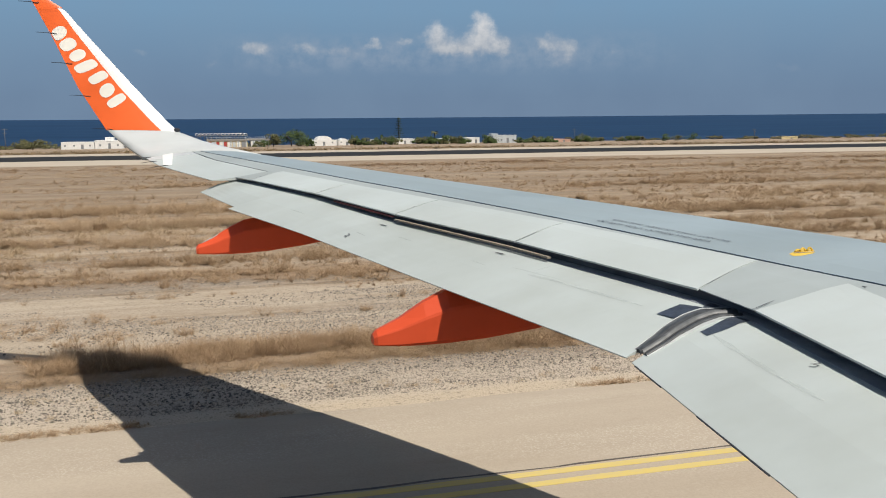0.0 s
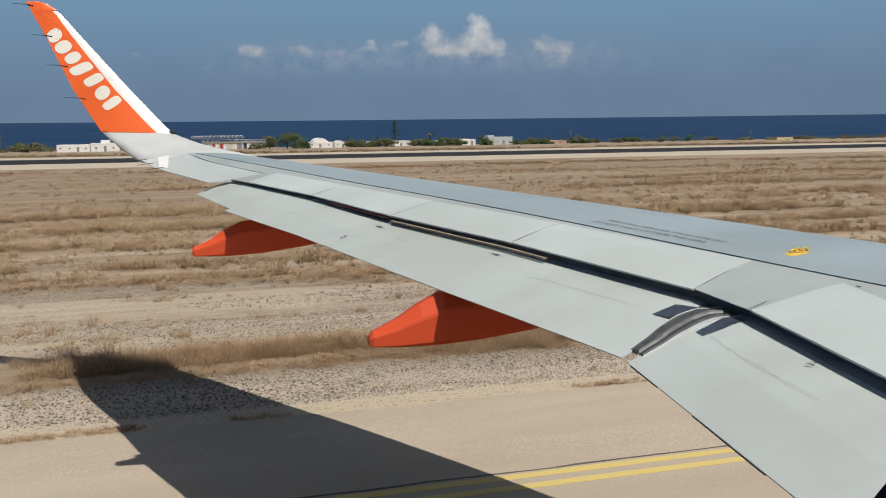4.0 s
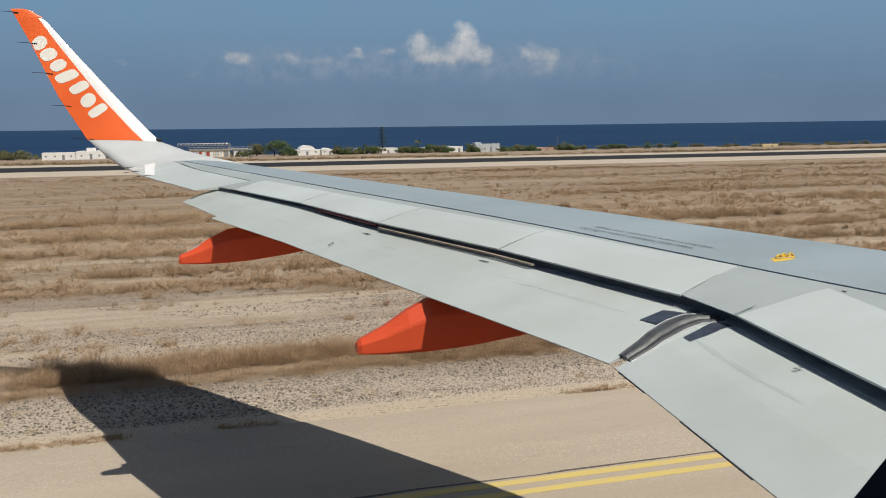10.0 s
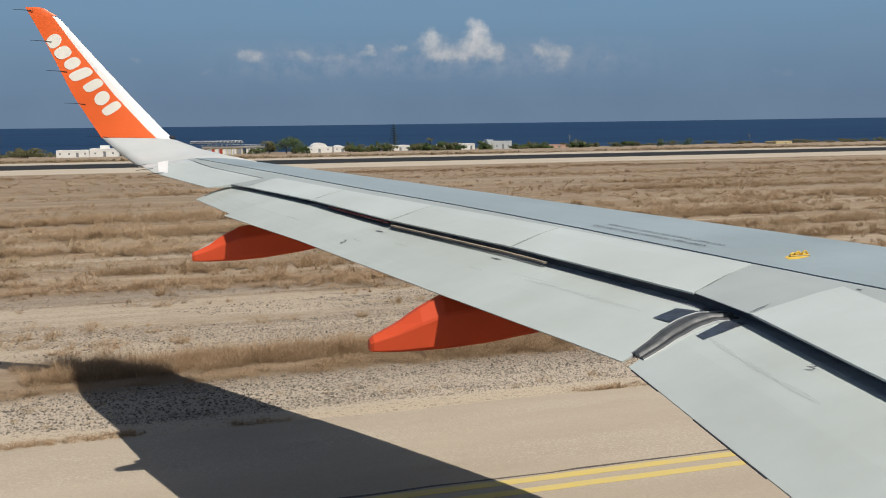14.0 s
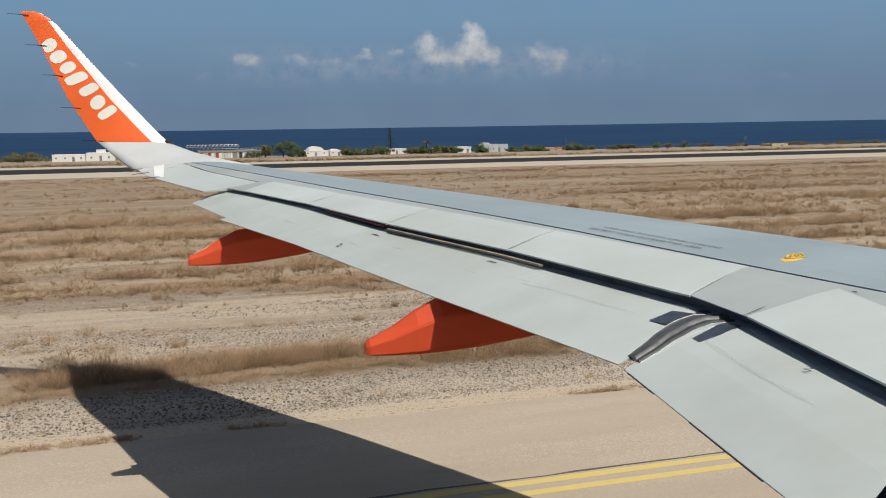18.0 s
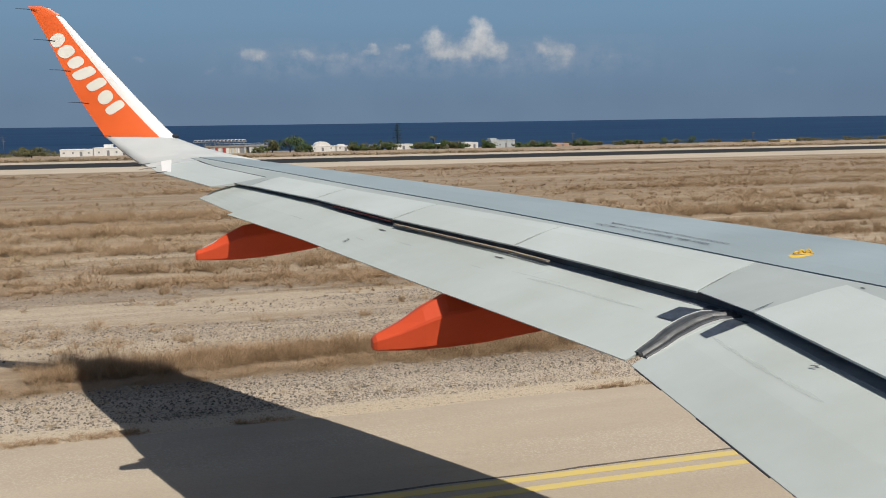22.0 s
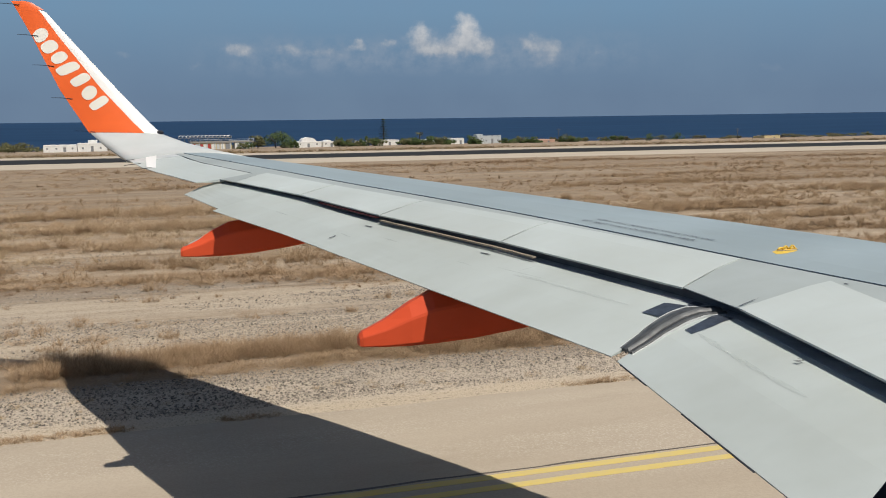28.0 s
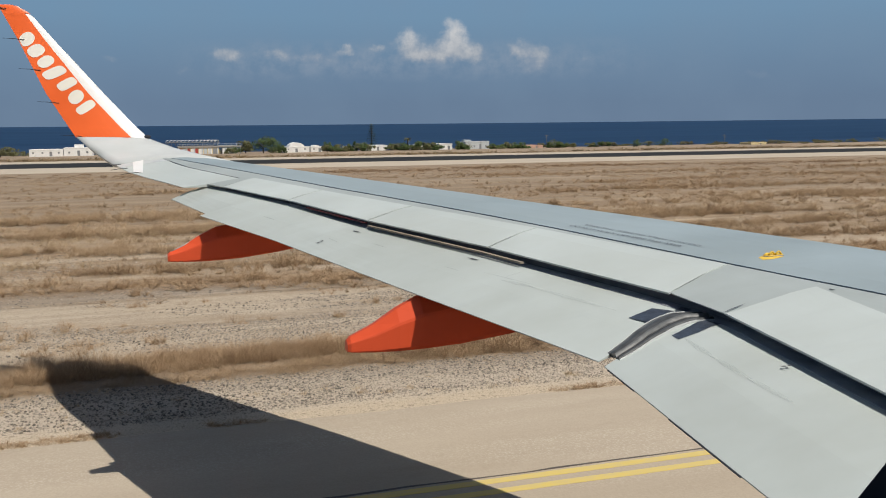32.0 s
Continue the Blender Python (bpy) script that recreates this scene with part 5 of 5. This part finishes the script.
def pavilion():
    y, g = 300.0, ground_height(0, 300) - 0.4
    ob = empty("pavilion", "open terminal pavilion with scalloped white roof and grey deck", "pavilion", (11.0, y, g))
    z = lambda h: h - g
    part("deck", box(-4.6, -3, z(-0.75), 15.0, 9, z(-0.25), M_DECK, 0.04), ob, "grey concrete terrace deck")
    for i in range(9):
        x = -4.2 + i * 2.35
        part("column", box(x - 0.16, -2.96, -0.3, x + 0.16, -2.86, z(-0.752), M_HOUSE2, 0.02), ob, "pale deck column")
    # wall and panels placed at the deck's edge to look sunlit from the camera
    part("front_wall", box(-4.4, -2.72, -0.3, 8.0, -2.50, z(-0.76), M_BUFF, 0.02), ob, "buff ground floor wall")
    for i, (x, w, kind) in enumerate(((-4.1, 0.9, 0), (-3.0, 1.2, 2), (-1.6, 0.8, 0), (-0.6, 1.0, 1), (0.7, 0.9, 0), (1.8, 1.3, 1), (3.4, 0.9, 2), (4.6, 1.2, 1), (6.1, 1.4, 3))):
        mat, label = ((M_REDPANEL, "red wall panel"), (M_HOUSE, "white wall panel"), (M_HOUSE2, "pale grey wall panel"), (M_WIN, "dark window panel"))[kind]
        part("panel", box(x, -2.82, 0.1, x + w, -2.725, z(-1.0), mat, 0.01), ob, label)
    part("rail", tube("rail", [(-4.5, -2.9, z(0.35)), (14.9, -2.9, z(0.35))], 0.05, M_HOUSE2, 6), ob, "pale terrace rail")
    for i in range(14):
        part("rail_post", tube("rail_post", [(-4.5 + i * 1.49, -2.9, z(-0.25)), (-4.5 + i * 1.49, -2.9, z(0.35))], 0.04, M_HOUSE2, 6), ob)
    part("kiosk", box(9.0, -2.85, -0.3, 13.8, 3.0, z(-0.9), M_HOUSE, 0.03), ob, "white kiosk block")
    n = 14
    for i in range(n):
        x = -8.0 + i * (16.2 / n)
        part("roof_post", tube("roof_post", [(x + 0.58, -1.6, z(-0.25)), (x + 0.58, -1.6, z(1.0))], 0.09, M_DECK, 6), ob, "slim grey post")
        w = 16.2 / n
        rings = []
        for k in range(9):
            a = math.pi * k / 8
            px, pz = x + w / 2 - w * 0.48 * math.cos(a), z(1.0) + 0.62 * math.sin(a)
            rings.append([(px, -2.2, pz), (px, 5.5, pz), (px, 5.5, pz - 0.08), (px, -2.2, pz - 0.08)])
        part("roof_vault", loft("roof_vault", rings, M_HOUSE), ob, "white scalloped roof shell")
    part("roof_beam", box(-8.1, -1.75, z(0.82), 8.3, -1.45, z(1.0), M_HOUSE, 0.02), ob, "white roof beam")
    return ob


pavilion()


def leaves(rng, centre, rx, ry, rz, count, size, mat, name="crown", clumps=7, trunk=None):
    """Many small leaf slivers gathered in uneven clumps."""
    cs = [(centre[0] + rng.gauss(0, rx * 0.45), centre[1] + rng.gauss(0, ry * 0.45), centre[2] + rng.uniform(-0.55, 0.6) * rz, rng.uniform(0.35, 0.6)) for _ in range(clumps)]
    verts, faces = [], []
    for _ in range(count):
        cx, cy, cz, k = rng.choice(cs)
        u = Vector((rng.gauss(0, 1), rng.gauss(0, 1), rng.gauss(0, 1))).normalized() * rng.uniform(0.3, 1) ** 0.5
        p = Vector((cx + u.x * rx * k, cy + u.y * ry * k, cz + u.z * rz * k))
        a = Vector((rng.gauss(0, 1), rng.gauss(0, 1), rng.gauss(0, 1))).normalized()
        b = a.orthogonal().normalized()
        s = size * rng.uniform(0.6, 1.4)
        i = len(verts)
        verts += [p - a * s, p + b * s * 0.5, p + a * s, p - b * s * 0.5]
        faces.append((i, i + 1, i + 2, i + 3))
    return from_lists(name, verts, faces, mat)


def tree(x, y, h, w, mat, seed, label, kind="tree"):
    rng = random.Random(seed)
    g = ground_height(x, y)
    ob = empty(kind, label, kind, (x, y, g))
    part("trunk", tube("trunk", [(0, 0, -0.3), (0.1, 0, h * 0.25), (rng.uniform(-0.3, 0.3), 0, h * 0.55)], [0.22, 0.16, 0.08], M_BARK, 7), ob)
    for k in range(4):
        a = rng.uniform(0, 6.28)
        part("limb", tube("limb", [(0.05, 0, h * 0.3), (math.cos(a) * w * 0.2, math.sin(a) * w * 0.2, h * 0.55), (math.cos(a) * w * 0.36, math.sin(a) * w * 0.3, h * 0.75)], [0.1, 0.06, 0.03], M_BARK, 5), ob)
    part("crown", leaves(rng, (0, 0, h * 0.58), w * 0.62, w * 0.5, h * 0.5, 1100, 0.30, mat, clumps=11), ob)
    return ob


def shrub(x, y, w, h, mat, seed, label="low green shrub on the shore bank"):
    rng = random.Random(seed)
    g = ground_height(x, y)
    ob = empty("shrub", label, "shrub", (x, y, g), "shore shrubs")
    part("stem", tube("stem", [(0, 0, -0.2), (0, 0, h * 0.4)], [0.08, 0.04], M_BARK, 5), ob)
    part("crown", leaves(rng, (0, 0, h * 0.48), w * 0.6, 1.3, h * 0.62, 420, 0.22, mat, clumps=max(4, int(w * 1.5))), ob)
    return ob


tree(-44.5, 300, 3.3, 6.5, M_OLIVE, 1, "rounded olive-green tree by the shore")
tree(27.2, 298, 3.6, 3.6, M_OLIVE, 2, "grey-green tamarisk tree beside a pavilion")
tree(33.0, 299, 5.0, 7.0, M_LEAF, 3, "dark green broad tree beside a pavilion")
rs = random.Random(77)
for a, b, n, h in ((37.5, 40, 2, 2.4), (53.0, 67.5, 13, 3.0), (74.5, 92, 16, 2.8), (97.5, 102.5, 5, 2.6), (110.5, 124, 11, 2.0), (132.5, 138, 4, 2.6), (150, 156, 4, 1.9)):
    for i in range(n):
        shrub(a + (b - a) * (i + rs.uniform(0.1, 0.9)) / n, 297 + rs.uniform(-3, 3), rs.uniform(1.8, 3.4), h * rs.uniform(0.55, 1.05), M_LEAF if rs.random() < 0.7 else M_OLIVE, 100 + i + int(a))
for i in range(84):
    shrub(rs.uniform(-60, 330), rs.uniform(304, 320), rs.uniform(2.5, 7.0), rs.uniform(0.7, 1.7), M_SCRUB if i % 3 else M_OLIVE, 300 + i, "low dry scrub on the shore bank" if i % 3 else "low olive-green bush on the shore bank")
for i, x in enumerate((22.4, 24.2, 36.2, 37.6, 53.6, 56.0, 64.6, 66.4, 76.0, 79.4, 82.2, 88.6, 90.4, 99.0, 100.8, 113.0, 117.0, 121.5, 134.5, 137.0, 141.0, 166.0, 172.0, 178.0)):
    shrub(x, 295.5 + (i * 7 % 5) * 0.6, 3.2 + (i * 5 % 4) * 0.6, 1.7 + (i * 3 % 5) * 0.3, M_LEAF if i % 2 else M_OLIVE, 500 + i, "leafy green shrub beside the shore houses")


def norfolk_pine(x, y, h):
    rng = random.Random(5)
    g = ground_height(x, y)
    ob = empty("pine_tree", "tall tiered pine tree with open whorled branches", "tree", (x, y, g))
    part("trunk", tube("trunk", [(0, 0, -0.3), (0, 0, h * 0.6), (0, 0, h)], [0.2, 0.12, 0.03], M_BARK, 7), ob)
    z = h * 0.18
    while z < h * 0.97:
        r = (1 - z / h) ** 0.7 * 2.3 + 0.2
        verts, faces = [], []
        for k in range(7):
            a = 2 * math.pi * k / 7 + rng.uniform(-0.3, 0.3)
            for m in range(10):
                t = r * (m + 1) / 10
                p = Vector((math.cos(a) * t, math.sin(a) * t, z + t * 0.12 + rng.uniform(-0.06, 0.1)))
                d = Vector((rng.gauss(0, 1), rng.gauss(0, 1), rng.gauss(0, 0.6))).normalized() * 0.2
                e = Vector((-math.sin(a), math.cos(a), 0.3)) * 0.12
                i = len(verts)
                verts += [p - d, p + e, p + d, p - e]
                faces.append((i, i + 1, i + 2, i + 3))
        part("whorl", from_lists("whorl", verts, faces, M_PINE), ob)
        z += h * 0.062
    return ob


norfolk_pine(69.5, 302, 9.4)


def palm(x, y, h):
    rng = random.Random(8)
    g = ground_height(x, y)
    ob = empty("palm_tree", "short palm with a ragged crown of fronds", "tree", (x, y, g))
    part("trunk", tube("trunk", [(0, 0, -0.3), (0.08, 0, h * 0.5), (0, 0, h)], [0.22, 0.17, 0.15], M_BARK, 8), ob)
    for k in range(22):
        a, up = 2 * math.pi * k / 22 + rng.uniform(-0.1, 0.1), rng.uniform(-0.3, 1.2)
        verts, faces = [], []
        for m in range(7):
            t = m / 6
            q = Vector((math.cos(a) * t * 1.5, math.sin(a) * t * 1.5, h + up * t - 1.1 * t * t))
            w = 0.16 * math.sin(math.pi * (0.15 + 0.8 * t))
            s = Vector((-math.sin(a), math.cos(a), -0.3)) * w
            verts += [q - s, q + Vector((0, 0, 0.03)), q + s]
        for m in range(6):
            i = 3 * m
            faces += [(i, i + 1, i + 4, i + 3), (i + 1, i + 2, i + 5, i + 4)]
        part("frond", from_lists("frond", verts, faces, M_OLIVE), ob)
    return ob


palm(81.2, 299, 4.0)


def pylon(x, y, h, label):
    ob = empty("pole_mast", label, "pole", (x, y, ground_height(x, y)), "shore poles")
    part("pole", tube("pole", [(0, 0, -0.3), (0, 0, h)], [0.11, 0.06], M_POLE, 7), ob)
    for z, w in ((h * 0.93, 1.0), (h * 0.75, 0.7)):
        part("crossarm", tube("crossarm", [(-w, 0, z), (w, 0, z)], 0.05, M_POLE, 6), ob)


pylon(135.5, 306, 4.8, "thin utility pole with cross arms by the shore")
pylon(206.4, 300, 4.0, "thin utility pole by the shore")
pylon(-68, 300, 6.0, "thin utility pole by the shore")
pylon(-52, 300, 6.6, "thin utility pole by the shore")


def old_tower(x, y):
    ob = empty("chimney_tower", "slender brown masonry tower on the shore", "tower", (x, y, ground_height(x, y)))
    part("shaft", loft("shaft", [[(a * w, b * w, z) for a, b in ((-1, -1), (1, -1), (1, 1), (-1, 1))] for w, z in ((0.8, -0.5), (0.7, 3), (0.6, 7.0))], M_DECK), ob)
    part("cap", box(-0.7, -0.7, 7.0, 0.7, 0.7, 7.25, M_DECK, 0.03), ob)


old_tower(338, 310)


# ---- markings on the wing ----
def lettering(text, start, end, size, height, lift=0.004, flip=False, mat=None):
    """Stencilled words laid on a surface from start to end, letters' tops away from the cabin."""
    cu = bpy.data.curves.new("words", "FONT")
    cu.body, cu.size = text, 1.0
    tmp = bpy.data.objects.new("words", cu)
    scene.collection.objects.link(tmp)
    me = bpy.data.meshes.new_from_object(tmp.evaluated_get(bpy.context.evaluated_depsgraph_get()))
    bpy.data.objects.remove(tmp)
    bpy.data.curves.remove(cu)
    a, b = Vector(start), Vector(end)
    along = (b - a).normalized()
    up = Vector((-along.y, along.x))
    xs = [v.co.x for v in me.vertices]
    k = (b - a).length / (max(xs) - min(xs))
    x0 = min(xs)
    for v in me.vertices:
        p = a + along * (v.co.x - x0) * k + up * v.co.y * size
        v.co = (p.x, p.y, height(p.x, p.y) + lift)
    me.materials.clear()
    me.materials.append(mat or M_MARK)
    return me


WORDS = "DO NOT WALK OUTSIDE THIS AREA"
part("warning_text", lettering(WORDS, (3.395, 8.80), (3.81, 7.70), 0.070, upper, 0.009, mat=M_STENCIL), wing_box, "small black stencilled warning line")
part("warning_text", lettering(WORDS, (3.99, 7.68), (3.575, 8.82), 0.070, upper, 0.009, mat=M_STENCIL), wing_box, "black stencilled warning line facing forward")
part("flap_number", lettering("2", (1.409, 10.177), (1.43, 10.124), 0.085, flap_top, 0.010), outer_flap, "black stencilled numeral")
part("flap_number", lettering("2", (3.037, 5.514), (3.052, 5.468), 0.070, flap_top, 0.014), inner_flap, "black stencilled numeral")
hold = part("hoist_mark", patch("hoist_mark", [(4.128, 7.172), (4.233, 7.242), (4.32, 7.3), (4.393, 7.255), (4.356, 7.182), (4.302, 7.137), (4.179, 7.095), (4.11, 7.096)], 0.005, 0.002, M_YMARK, cuts=2), wing_box, "yellow painted hold point mark")
for (x0, y0), (x1, y1), rise in (((4.204, 7.21), (4.268, 7.231), 0.012), ((4.252, 7.216), (4.303, 7.22), 0.022), ((4.311, 7.218), (4.363, 7.222), 0.022)):
    arch = [(x0 + (x1 - x0) * k / 6, y0 + (y1 - y0) * k / 6, upper(x0 + (x1 - x0) * k / 6, y0 + (y1 - y0) * k / 6) + 0.008 + rise * math.sin(math.pi * k / 6)) for k in range(7)]
    part("lug", tube("lug", arch, 0.007, M_YMARK, 6), hold, "raised yellow lug")
part("groove", tube("groove", [(4.171, 7.179, upper(4.171, 7.179) + 0.007), (4.346, 7.175, upper(4.346, 7.175) + 0.007)], 0.004, M_DECK, 5), hold, "dark groove across the mark")
part("small_mark", patch("small_mark", [(4.00, 6.29), (4.01, 6.26), (4.025, 6.265), (4.015, 6.295)], 0.005, 0.002, M_MARK), wing_box, "small black stencil mark")
# sunlight thrown back by the winglet, painted on as a white plate
part("glint_patch", patch("glint_patch", [(-0.36, 16.6), (-0.20, 16.6), (-0.20, 15.3), (-0.33, 15.5)], 0.006, 0.002, M_WHITE, lambda x, y: upper(max(x, slot_x(y)), y) - max(0.0, slot_x(y) - x) * 0.10), airplane, "white patch near the tip, painted for sunlight off the winglet")

# scuffs and rub marks on the flaps
rr = random.Random(12)


def scuff(x0, y0, x1, y1, w, mat, height=flap_top):
    a, b = Vector((x0, y0)), Vector((x1, y1))
    d = (b - a).normalized()
    s = Vector((-d.y, d.x))
    pts, n = [], 14
    left, right = [], []
    for i in range(n + 1):
        t = i / n
        c = a.lerp(b, t)
        q = w * (0.75 + 0.25 * rr.random()) * math.sin(math.pi * (0.06 + 0.88 * t))
        left.append(c + s * q)
        right.append(c - s * q)
    verts = [(p.x, p.y, height(p.x, p.y) + 0.006) for p in left + right]
    m = n + 1
    return from_lists("scuff", verts, [(i, i + 1, m + i + 1, m + i) for i in range(n)], mat)


for q in ((2.914, 6.209, 2.87, 5.834, 0.022), (2.876, 5.885, 2.84, 5.458, 0.022), (2.844, 5.519, 2.826, 5.132, 0.022), (2.429, 7.95, 2.568, 7.629, 0.022), (2.539, 7.692, 2.821, 6.876, 0.022), (1.912, 9.43, 1.83, 9.683, 0.008), (1.583, 9.975, 1.531, 10.175, 0.007), (2.586, 7.684, 2.386, 8.198, 0.007), (2.485, 7.989, 2.645, 8.011, 0.006), (1.171, 11.272, 1.068, 11.566, 0.008), (2.239, 8.367, 2.178, 8.571, 0.006)):
    part("scuff", scuff(*q, M_SCUFF), inner_flap if q[1] < 6.2 else outer_flap, "faint grey rub mark")
for y in (8.62, 10.2):
    x = slot_x(y)
    part("hinge_mark", scuff(x - 0.14, y + 0.02, x - 0.09, y - 0.10, 0.010, M_MARK), outer_flap, "dark latch mark")

# dark gaps beside the spoilers
for (a, d) in joints:
    a, d = Vector(a), Vector(d)
    e = a.lerp(d, 0.62)
    part("joint_gap", scuff(a.x, a.y, e.x, e.y, 0.0022, M_DARK, lambda x, y: upper(x, y) + 0.007), wing_box, "dark panel gap")
part("joint_gap", scuff(3.19, 6.25, 3.40, 6.314, 0.004, M_DARK, lambda x, y: upper(x, y) + 0.007), wing_box, "dark panel gap")
